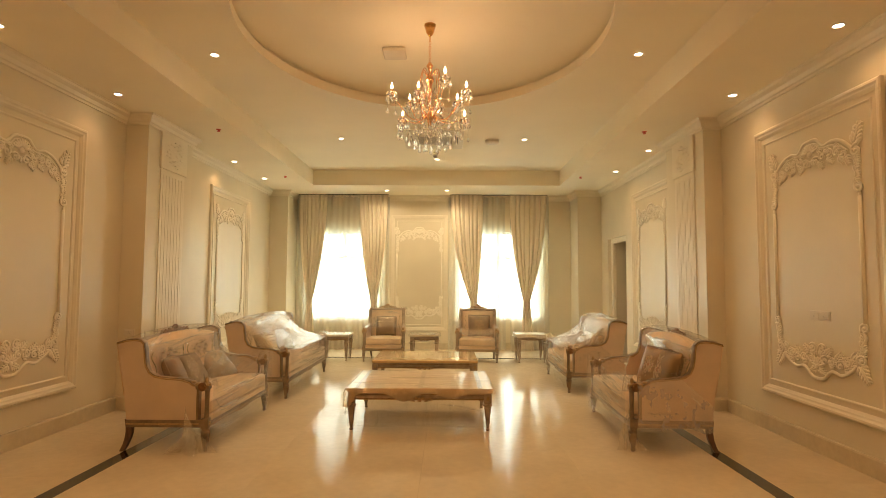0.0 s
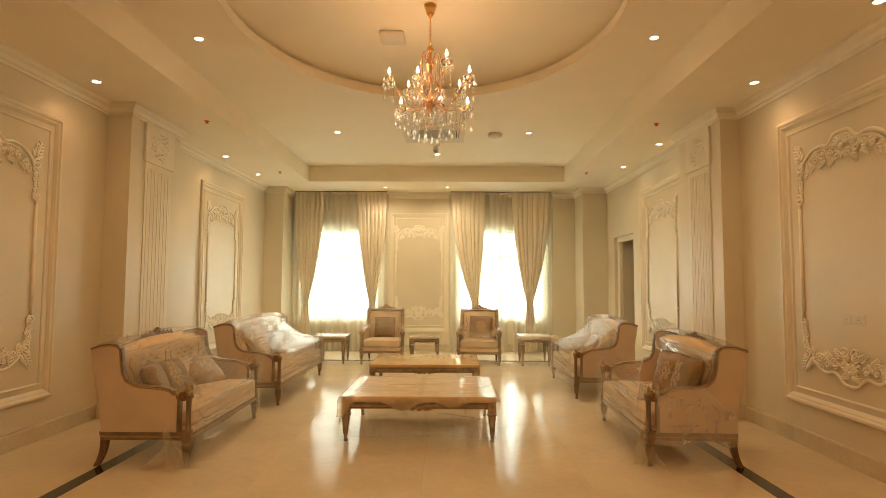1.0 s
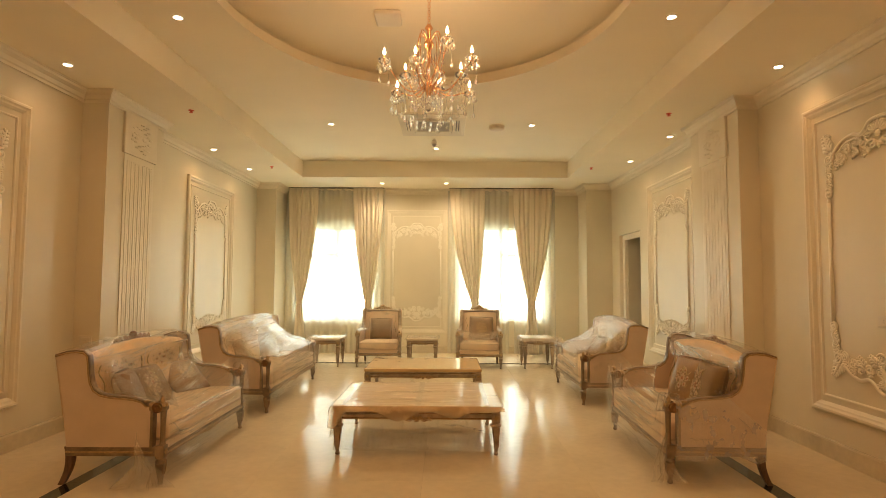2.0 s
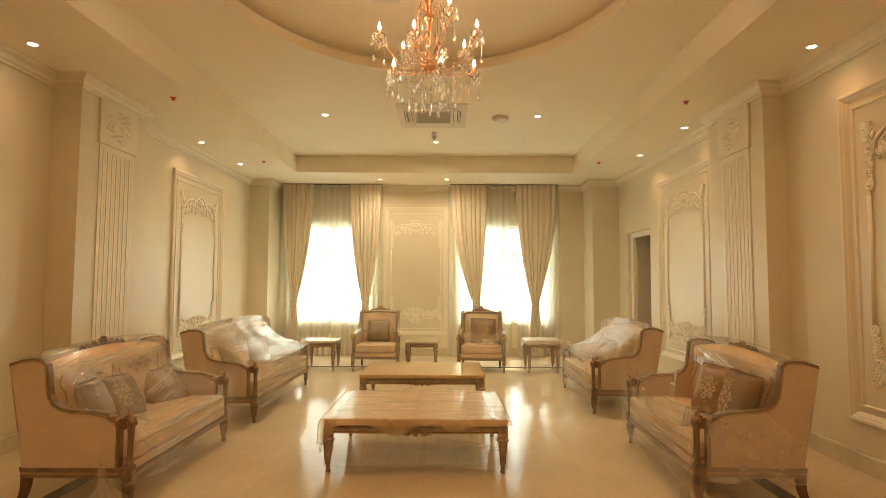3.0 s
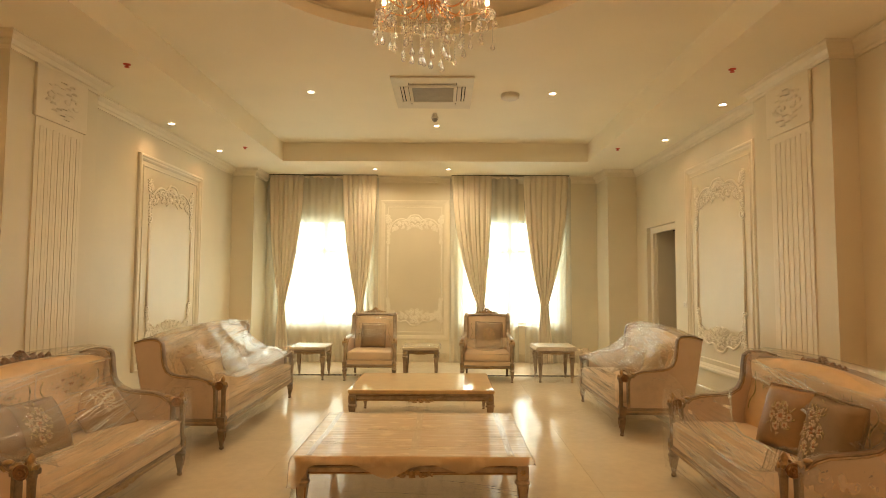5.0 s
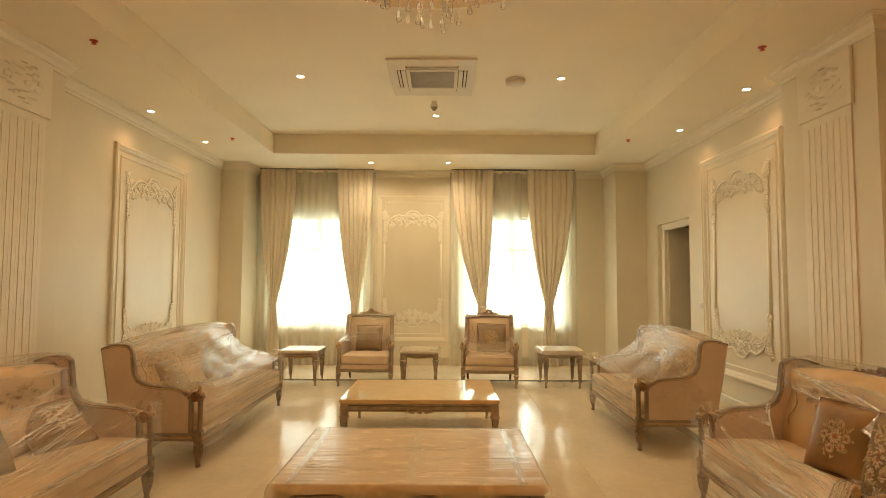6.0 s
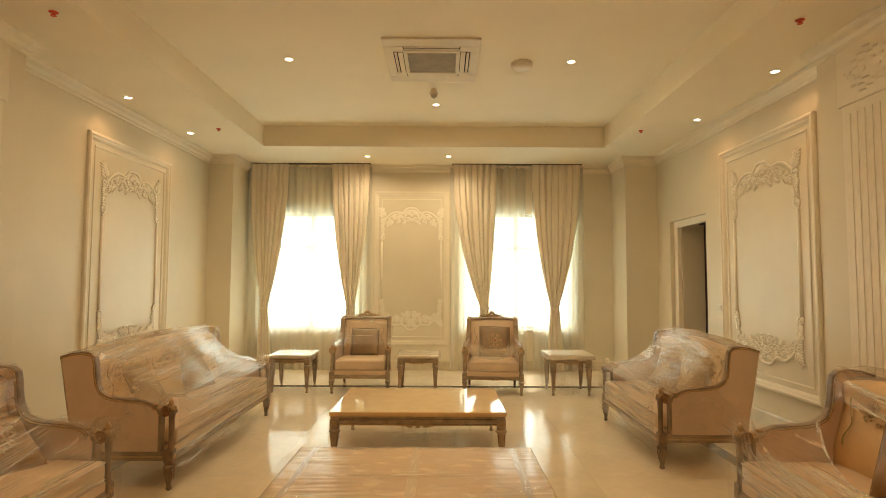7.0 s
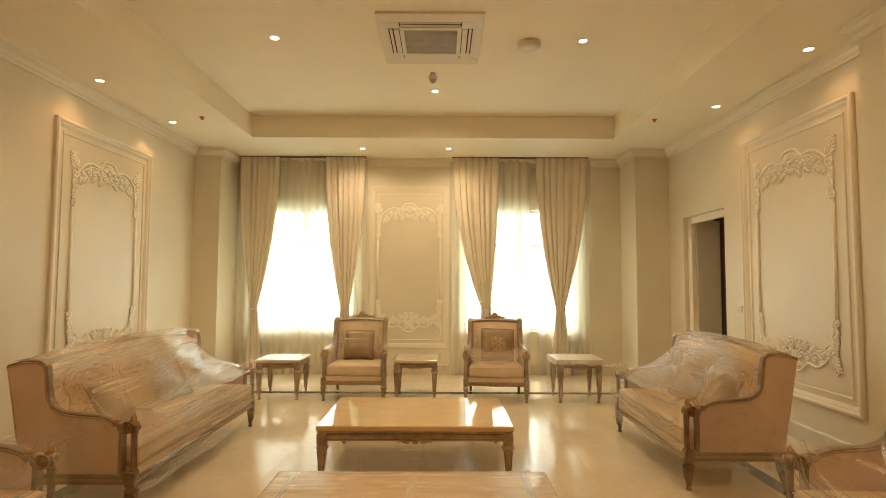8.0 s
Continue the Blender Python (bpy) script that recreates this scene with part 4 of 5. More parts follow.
def carved(bm, c, w, h, depth, seed, lumps=14):
    """A carved spray facing -y: two running scrolls with leaves, from a small palmette in the middle."""
    for s in (-1, 1):
        pts = [(c[0] + s * w * 0.5 * f, c[1], c[2] + h * 0.16 * sin(pi * 2.2 * f)) for f in [i / 14 for i in range(15)]]
        tube(bm, pts, [h * 0.10 * (1 - 0.65 * i / 14) for i in range(15)], 6, 1, (0, 1, 0))
        for f, r, way in ((0.22, 0.24, 1), (0.52, 0.20, -1), (0.80, 0.14, 1)):
            curl = []
            for i in range(13):
                t = i / 12
                a = 0.6 + way * 2 * pi * 1.2 * t
                q = h * r * (1 - 0.75 * t)
                curl.append((c[0] + s * (w * 0.5 * f + q * cos(a)), c[1] - depth * 0.3, c[2] + way * h * 0.10 + q * sin(a)))
            tube(bm, curl, [h * 0.065 * (1 - 0.5 * i / 12) for i in range(13)], 6, 1, (0, 1, 0))
        for k in range(lumps // 2):
            f = (k + 0.7) / (lumps / 2)
            blob(bm, (c[0] + s * w * 0.5 * f, c[1], c[2] - h * (0.20 - 0.36 * (k % 2)) * (1.1 - 0.7 * f)), (w * 0.045, depth, h * 0.085), s * (0.7 - 1.4 * (k % 2)))
    for k in range(5):
        a = pi * (0.1 + 0.8 * k / 4)
        blob(bm, (c[0] + w * 0.06 * cos(a), c[1] - depth * 0.2, c[2] - h * 0.10 + h * 0.28 * sin(a)), (w * 0.05, depth, h * 0.085), -a)
    blob(bm, (c[0], c[1] - depth * 0.4, c[2] - h * 0.14), (w * 0.05, depth, h * 0.16))
    return bm


def crest_spray(bm, c, w, h, depth):
    """A pediment of carved leaves: a palmette between two scrolls that taper outwards."""
    for k in range(9):
        a = pi * (0.06 + 0.88 * k / 8)
        ln = h * (0.26 + 0.16 * sin(a))
        blob(bm, (c[0] + ln * cos(a), c[1], c[2] - h * 0.15 + ln * sin(a)), (h * 0.19, depth, h * 0.11), -a)
    blob(bm, (c[0], c[1], c[2] - h * 0.12), (w * 0.36, depth * 0.8, h * 0.17))
    blob(bm, (c[0], c[1] - depth * 0.5, c[2] - h * 0.1), (h * 0.16, depth, h * 0.16))
    for s in (-1, 1):
        for f, r in ((0.30, 0.20), (0.55, 0.14)):
            pts = []
            for i in range(15):
                a = i / 14 * 1.4 * 2 * pi
                rr = h * r * (1 - 0.8 * i / 14)
                pts.append((c[0] + s * (w * f * 0.5 + rr * cos(a)), c[1], c[2] - h * 0.25 + h * r * 0.6 + rr * sin(a)))
            tube(bm, pts, [h * 0.05 * (1 - 0.4 * i / 14) for i in range(15)], 6, 1, (0, 1, 0))
        for k in range(7):
            f = (k + 1) / 7.5
            blob(bm, (c[0] + s * w * 0.5 * (0.12 + 0.88 * f), c[1], c[2] - h * (0.14 - 0.16 * (1 - f) * (k % 2))), (w * 0.07, depth * (1 - 0.5 * f), h * 0.15 * (1.25 - f)), s * (0.9 - 1.5 * (k % 2)))
    return bm


def leg_front(parent, x, y, top=0.20, r=0.035, wood=WOOD):
    bm = bmesh.new()
    lathe(bm, [(0.012, 0.0), (0.020, 0.006), (0.022, 0.018), (0.014, 0.030), (0.016, 0.036)], (x, y, 0), seg=12)
    lathe(bm, [(0.018, 0.034), (r * 1.2, top - 0.045), (r * 1.2, top - 0.04)], (x, y, 0), seg=4, turn=pi / 4)
    lathe(bm, [(r * 0.95, top - 0.044), (r * 1.18, top - 0.034), (r * 1.22, top - 0.024), (r * 1.0, top - 0.014), (r * 0.9, top - 0.008), (r * 1.0, top + 0.002)], (x, y, 0), seg=12)
    leg = part("leg", bm, wood, parent, "tapered carved wooden leg")
    for s in (-1, 1):
        edge = [(x + s * r * 0.44, y - r * 0.63, 0.075), (x + s * r * 0.66, y - r * 0.84, top - 0.055)]
        part("edge_line", tube(bmesh.new(), edge, 0.0032, 5), CREST, leg)
    return leg


def post_front(parent, x, s, wood=WOOD, scroll=CREST):
    """The arm post: block, two thin columns, cap and finial."""
    blk = part("post_block", boxed(x - 0.033, x + 0.033, -0.408, -0.342, 0.20, 0.295, bevel=0.005), wood, parent)
    ro = bmesh.new()
    for k in range(6):
        a = 2 * pi * k / 6
        blob(ro, (x + 0.013 * cos(a), -0.411, 0.248 + 0.013 * sin(a)), (0.010, 0.006, 0.006), -a)
    part("rosette", ro, GILT, blk, "carved gilt rosette", smooth=True)
    col = bmesh.new()
    lathe(col, [(0.022, 0.293), (0.026, 0.30), (0.020, 0.312), (0.019, 0.42), (0.022, 0.53), (0.026, 0.545), (0.022, 0.556)], (x, -0.382, 0), seg=10)
    part("column", col, wood, parent, "slender fluted arm column")
    part("stile", boxed(x - 0.030, x + 0.030, -0.318, -0.296, 0.27, 0.56, bevel=0.004), wood, parent)
    cap = part("post_cap", boxed(x - 0.032, x + 0.032, -0.41, -0.285, 0.553, 0.585, bevel=0.006), wood, parent)
    for q in (-1, 1):
        vol = bmesh.new()
        turn = Matrix.Translation((x + q * 0.030, -0.350, 0.578)) @ Matrix.Rotation(q * pi / 2, 4, 'Y')
        lathe(vol, [(0.040, 0.0), (0.040, 0.008), (0.036, 0.012), (0.031, 0.010), (0.027, 0.003), (0.023, 0.003), (0.020, 0.010), (0.015, 0.011), (0.011, 0.004), (0.008, 0.004), (0.006, 0.011), (0.0005, 0.013)], seg=20, m=turn)
        part("scroll_end", vol, scroll, parent, "carved round scroll", smooth=True)
    lf = bmesh.new()
    for k in range(8):
        a = 2 * pi * k / 8
        blob(lf, (x + 0.028 * cos(a), -0.372 + 0.034 * sin(a), 0.592), (0.012, 0.010, 0.016))
    part("leaf_collar", lf, GILT, cap, "carved gilt leaf collar", smooth=True)
    fin = bmesh.new()
    lathe(fin, [(0.026, 0.58), (0.030, 0.595), (0.020, 0.607), (0.012, 0.613), (0.018, 0.625), (0.020, 0.637), (0.012, 0.650), (0.003, 0.664)], (x, -0.375, 0), seg=12)
    part("finial", fin, GILT, parent, "turned gilt finial", smooth=True)


def soft_box(x0, x1, y0, y1, z0, z1, puff, nu=24, nv=12):
    """A stuffed cushion: rounded edges, crowned top and front."""
    bm = boxed(x0, x1, y0, y1, z0, z1, bevel=min(0.04, (z1 - z0) * 0.32), seg=3)
    bmesh.ops.subdivide_edges(bm, edges=[e for e in bm.edges if e.calc_length() > 0.25], cuts=9, use_grid_fill=True)
    for v in bm.verts:
        fx, fy = (v.co.x - x0) / (x1 - x0), (v.co.y - y0) / (y1 - y0)
        k = (max(0, 4 * fx * (1 - fx)) * max(0, 4 * fy * (1 - fy))) ** 0.5
        if v.co.z > (z0 + z1) / 2:
            v.co.z += puff * k + 0.005 * wob(v.co.x, v.co.y, v.co.z, 6)
        v.co.y += 0.004 * wob(v.co.x, 3, v.co.z, 7)
    return bm


def bouquet(parent, skin, w, h, seed, n, label):
    """A dense flat spray of stitched roses and leaves within an ellipse; skin(a, b) gives the cloth at that place."""
    rg = random.Random(seed)
    sets = {m.name: (m, bmesh.new()) for m in (CREAMTHREAD, RUSTTHREAD, THREADDARK)}

    def stitch(m, a, b, ln, wd, ang):
        p = skin(a, b)
        blob(sets[m.name][1], p, (ln, 0.0022, wd), -ang)
    heads = [(0.0, 0.0, 1.0)] + [(0.62 * cos(t), 0.60 * sin(t), 0.62) for t in [2 * pi * (k + 0.35 * rg.random()) / 6 for k in range(6)]]
    for ha, hb, hs in heads:
        for ring, cnt, m in ((0.30, 5, RUSTTHREAD), (0.62, 8, CREAMTHREAD), (0.95, 11, CREAMTHREAD)):
            for q in range(cnt):
                t = 2 * pi * (q + 0.4 * rg.random()) / cnt
                rr = 0.30 * hs * ring
                stitch(m, w * (ha + rr * cos(t)), h * (hb + rr * sin(t)), min(w, h) * 0.12 * hs, min(w, h) * 0.065 * hs, t + 0.6)
    for _ in range(n):
        t, q = 2 * pi * rg.random(), 0.45 + 0.55 * rg.random()
        stitch(THREADDARK if rg.random() < 0.7 else CREAMTHREAD, w * q * cos(t), h * q * sin(t), min(w, h) * 0.15, min(w, h) * 0.05, t + rg.choice((-0.9, 0.9, 0.2)))
    for m, bm in sets.values():
        tagged(part("embroidery", bm, m, parent, label, smooth=True), kind="stuff")


def seat_unit(name, W, at, label, category, group, embroidered=3, crest=0.32, rise=0.045, up=1.0, wood=WOOD, crest_h=0.095):
    """W: between the middles of the two front posts."""
    t = thing(name, label, category, at, group)
    h = W / 2
    prof = [(y, z if z < 0.66 else 0.66 + (z - 0.66) * (1 + 0.3 * (up - 1))) for y, z in ARM]
    lift = 0.30 * (up - 1)
    for s in (-1, 1):
        x = s * h
        leg_front(t, x, -0.375, wood=wood)
        post_front(t, x, s, wood, CREST if name == "sofa" else GILT)
        # end panel with its wooden edge
        end = part("arm_panel", prism(bmesh.new(), prof, x - 0.026, x + 0.026, "x"), SIDE, t, "upholstered beige end panel")
        pip = bmesh.new()
        for sx in (-0.025, 0.025):
            tube(pip, [(x + sx, p[0], p[1]) for p in prof[1:18]], 0.005, 6)
        part("piping", pip, LINEN, end, smooth=True)
        part("arm_rail", band(bmesh.new(), prof[2:18], x - 0.029, x + 0.029, 0.014), wood, t, "carved taupe wooden arm rail")
        bm = bmesh.new()
        tube(bm, [(x - s * 0.031, p[0], p[1] - 0.004) for p in prof[5:17]], 0.007, 6)
        tube(bm, [(x + s * 0.031, p[0], p[1] - 0.004) for p in prof[2:17]], 0.006, 6)
        part("gilt_bead", bm, GILT, t, smooth=True)
        vol = bmesh.new()
        blob(vol, (x, -0.30, 0.597), (0.036, 0.028, 0.020))
        blob(vol, (x, -0.255, 0.618), (0.028, 0.03, 0.012))
        part("scroll_carving", vol, GILT, t, smooth=True)
        part("side_rail", boxed(x - 0.03, x + 0.03, -0.345, 0.335, 0.215, 0.285, bevel=0.008), wood, t)
        part("side_bead", boxed(x + s * 0.030 - 0.004, x + s * 0.030 + 0.004, -0.33, 0.33, 0.240, 0.254), GILT, t)
        # sabre back leg
        bl = bmesh.new()
        rows = []
        for k in range(9):
            f = k / 8
            z = 0.285 * (1 - f)
            y = 0.315 + 0.055 * f ** 2.2 - 0.014 * sin(pi * f)
            w = 0.030 - 0.010 * f
            rows.append([bl.verts.new((x + a * w * 0.85, y + b * w, z)) for a, b in ((-1, -1), (1, -1), (1, 1), (-1, 1))])
        for a, b in zip(rows, rows[1:]):
            for q in range(4):
                bl.faces.new((a[q], a[(q + 1) % 4], b[(q + 1) % 4], b[q]))
        bl.faces.new(rows[0][::-1])
        bl.faces.new(rows[-1])
        part("back_leg", bl, LEGWOOD, t, "dark curved sabre leg")
    # front and back rails
    part("front_rail", boxed(-h + 0.03, h - 0.03, -0.40, -0.352, 0.205, 0.255, bevel=0.008), wood, t, "long carved wooden front rail")
    part("rail_bead", boxed(-h + 0.03, h - 0.03, -0.407, -0.399, 0.222, 0.234), GILT, t)
    part("front_carving", carved(bmesh.new(), (0, -0.405, 0.222), min(0.30, W * 0.3), 0.07, 0.012, 3), GILT, t, "carved gilt leaf spray", smooth=True)
    part("seat_deck", boxed(-h + 0.024, h - 0.024, -0.392, 0.33, 0.25, 0.315, bevel=0.012), LINEN, t)
    cu = part("seat_cushion", soft_box(-h + 0.032, h - 0.032, -0.40, 0.20, 0.312, 0.445, 0.022), LINEN, t, "thick cream seat cushion", smooth=True)
    pp = bmesh.new()
    for z in (0.333, 0.432):
        tube(pp, [(-h + 0.055, -0.400, z), (0, -0.404, z), (h - 0.055, -0.400, z)], 0.0045, 6)
    part("piping", pp, SIDE, cu, smooth=True)
    # leaning back with a raised middle
    bk, n = bmesh.new(), 30
    def zt(x):
        f = x / (h - 0.03)
        return 0.935 + lift + rise * max(0.0, cos(f * pi / 2)) ** 1.5

    def crown_line(x, z1, f):
        """The stuffed top edge: rolled forward on a sofa, plain on a chair."""
        if name != "sofa":
            return [(x, 0.285, z1 - 0.03), (x, 0.31, z1 - 0.004)]
        return [(x, 0.235 - 0.03 * f, z1 - 0.06), (x, 0.238 - 0.025 * f, z1 - 0.015), (x, 0.262 - 0.015 * f, z1 + 0.026 * f), (x, 0.292, z1 + 0.030 * f)]
    rows = []
    for i in range(n + 1):
        x = (-h + 0.024) + (W - 0.048) * i / n
        z1 = zt(x)
        f = 1 - abs(2 * i / n - 1) ** 6
        rows.append([bk.verts.new(p) for p in ((x, 0.17, 0.40), (x, 0.17 - 0.02 * f, 0.50), (x, 0.205 - 0.035 * f, 0.65), (x, 0.245 - 0.03 * f, 0.80), *crown_line(x, z1, f), (x, 0.40, z1 - 0.004), (x, 0.36, 0.60), (x, 0.335, 0.30), (x, 0.20, 0.30))])
    for a, b in zip(rows, rows[1:]):
        for q in range(len(a)):
            bk.faces.new((a[q], a[(q + 1) % len(a)], b[(q + 1) % len(a)], b[q]))
    bk.faces.new(rows[0][::-1])
    bk.faces.new(rows[-1])
    back = part("backrest", bk, GOLDBACK if name == "sofa" else LINEN, t, "embroidered upholstered back", smooth=True)
    for k in range(embroidered - 1):
        x = (k - (embroidered - 2) / 2) * (W * 0.88 / embroidered)
        part("seam", tube(bmesh.new(), [(x, 0.150, 0.52), (x, 0.170, 0.65), (x, 0.215, 0.80), (x, 0.206, 0.90), (x, 0.225, 0.95)], 0.006, 6, 0.6, (0, 1, 0)), SIDE, back, smooth=True)
    for k in range(embroidered):
        x = (k - (embroidered - 1) / 2) * (W * 0.88 / max(1, embroidered))
        def skin(zz):
            if name == "sofa":
                return 0.169 + (zz - 0.65) * 0.30 if zz < 0.80 else 0.214 - (zz - 0.80) * 0.10
            return (0.170 + (zz - 0.65) * 0.30 if zz < 0.80 else 0.215 + (zz - 0.80) * 0.50) + lift * 0.2
        bouquet(back, lambda a, b: (x + a, skin(0.80 + b) - 0.001, 0.80 + b), min(0.23, W * 0.22), 0.085, 5 + k, 60, "embroidered flower spray")
        for sg in (-1, 1):
            stem = [(x + sg * (W * 0.36 / embroidered + 0.02 * sin(9 * f)), skin(0.86 - 0.28 * f) - 0.002, 0.86 - 0.28 * f) for f in [q / 12 for q in range(13)]]
            part("trim_line", tube(bmesh.new(), stem, 0.005, 5), THREADDARK, back, smooth=True)
    tr = bmesh.new()
    rows = []
    for i in range(n + 1):
        x = (-h + 0.03) + (W - 0.06) * i / n
        z = zt(x)
        rows.append([tr.verts.new(p) for p in ((x, 0.285, z - 0.012), (x, 0.275, z + 0.008), (x, 0.30, z + 0.028), (x, 0.39, z + 0.028), (x, 0.418, z + 0.008), (x, 0.41, z - 0.012))])
    for a, b in zip(rows, rows[1:]):
        for q in range(6):
            tr.faces.new((a[q], a[(q + 1) % 6], b[(q + 1) % 6], b[q]))
    tr.faces.new(rows[0][::-1])
    tr.faces.new(rows[-1])
    part("top_rail", tr, wood, t, "curved taupe wooden top rail")
    part("crest", crest_spray(bmesh.new(), (0, 0.325, zt(0) + 0.38 * crest_h), crest * 1.5, crest_h, 0.022), CREST if name == "sofa" else GILT, t, "carved leafy wooden crest", smooth=True)
    return t


def cushion(at, size, material, label, pattern):
    c = thing("cushion", label, "cushion", at, "scatter cushions")
    bm = bmesh.new()
    n, s = 14, size / 2
    for side in (-1, 1):
        def fn(u, v):
            a, b = 2 * u - 1, 2 * v - 1
            k = max(0, (1 - a ** 4)) * max(0, (1 - b ** 4))
            pin = 1 - 0.07 * (1 - abs(a)) * abs(b) - 0.0
            pin2 = 1 - 0.07 * (1 - abs(b)) * abs(a)
            return (s * a * pin2, side * (0.075 * k ** 0.55 + 0.004 * wob(a * 3, b * 3, side)), s + s * b * pin)
        sheet(bm, fn, n, n)
    bmesh.ops.remove_doubles(bm, verts=bm.verts[:], dist=0.002)
    part("cover", bm, material, c, smooth=True)
    if pattern:
        off, ew, eh = (0.0, size * 0.25, size * 0.29) if pattern != "band" else (-size * 0.16, size * 0.24, size * 0.43)

        def face(a, b):
            px, pz = a + off, b
            k = max(0.02, (1 - (px / s) ** 4) * (1 - (pz / s) ** 4))
            return (px, -0.075 * k ** 0.55 - 0.0015, s + pz)
        bouquet(c, face, ew, eh, int(size * 1000), 70 if pattern == "band" else 45, "embroidered flower medallion")
    ed = bmesh.new()
    pts = []
    for k in range(33):
        a = 2 * pi * k / 32
        ca, sa = cos(a), sin(a)
        m = max(abs(ca), abs(sa))
        pts.append((s * 0.985 * ca / m, 0, s + s * 0.985 * sa / m))
    tube(ed, pts, 0.006, 6, 1, (0, 1, 0))
    part("piping", ed, material, c, smooth=True)
    return c


# the two-seat and three-seat sofas
S2 = "cream two-seat sofa with taupe gilt wooden frame, wrapped in clear film"
S3 = "cream three-seat sofa with taupe gilt wooden frame, wrapped in clear film"
LEFT1, LEFT2 = pose(-2.445, 6.03, 0, 0, 0, 90), pose(-2.385, 8.61, 0, 0, 0, 90)
RIGHT1, RIGHT2 = pose(2.20, 6.08, 0, 0, 0, -92.0), pose(2.185, 8.79, 0, 0, 0, -90)
CHL, CHR = pose(-1.135, 11.345, 0), pose(0.705, 11.27, 0, 0, 0, -4)
seat_unit("sofa", 1.60, LEFT1, S2, "sofa", "sofas", 2, crest=0.40, crest_h=0.12)
seat_unit("sofa", 2.22, LEFT2, S3, "sofa", "sofas", 3)
seat_unit("sofa", 1.54, RIGHT1, S2, "sofa", "sofas", 2)
seat_unit("sofa", 1.57, RIGHT2, S2, "sofa", "sofas", 2)
ac1 = seat_unit("armchair", 0.765, CHL, "cream winged armchair with taupe gilt frame, partly wrapped in film", "armchair", "armchairs", 1, 0.28, 0.015, 1.12, PALEWOOD, 0.14)
ac2 = seat_unit("armchair", 0.765, CHR, "cream winged armchair with taupe gilt frame beside the window", "armchair", "armchairs", 1, 0.28, 0.015, 1.12, PALEWOOD, 0.14)

for chair in (ac1, ac2):
    # the armchairs narrow towards the back
    for ob in chair.children_recursive:
        for v in ob.data.vertices:
            f = min(1.0, max(0.0, (v.co.y + 0.28) / 0.62))
            v.co.x *= 1 - 0.13 * f * f * (3 - 2 * f)


def lean(base, x, y, z, tilt, turn=0.0, roll=0.0):
    return base @ pose(x, y, z, tilt, roll, turn)


cushion(lean(LEFT1, -0.42, 0.02, 0.462, -24, 14), 0.36, SATIN, "dark brown satin cushion on the sofa", None)
cushion(lean(LEFT1, -0.16, -0.02, 0.462, -30, -8), 0.36, OLIVE, "olive brown cushion with gold embroidery", "band")
cushion(lean(LEFT1, 0.46, -0.04, 0.462, -52, -24), 0.40, RUST, "rust brown satin cushion leaning far back", "medallion")
cushion(lean(RIGHT1, 0.07, 0.0, 0.462, -20, 16), 0.42, RUST, "rust brown satin cushion with gold embroidery", "medallion")
cushion(lean(RIGHT1, 0.51, -0.02, 0.462, -16, 2), 0.43, OLIVE, "grey brown cushion with a gold flower band", "band")
cushion(lean(LEFT2, -0.5, 0.02, 0.462, -36, 10), 0.40, OLIVE, "olive cushion under clear film", "medallion")
cushion(lean(LEFT2, 0.35, 0.02, 0.462, -36, -12), 0.40, SATIN, "brown cushion under clear film", "medallion")
cushion(lean(RIGHT2, 0.30, 0.0, 0.462, -40, -10), 0.38, OLIVE, "olive embroidered cushion under clear film", "medallion")
cushion(lean(RIGHT2, -0.25, 0.0, 0.462, -40, 10), 0.38, SATIN, "brown cushion under clear film", "medallion")
cushion(lean(CHL, 0.0, 0.03, 0.462, -18), 0.40, TAUPE, "taupe satin cushion on the armchair", None)
cushion(lean(CHR, 0.03, 0.02, 0.462, -18, 4, 2), 0.44, TAUPE, "taupe cushion with a pale embroidered medallion", "medallion")


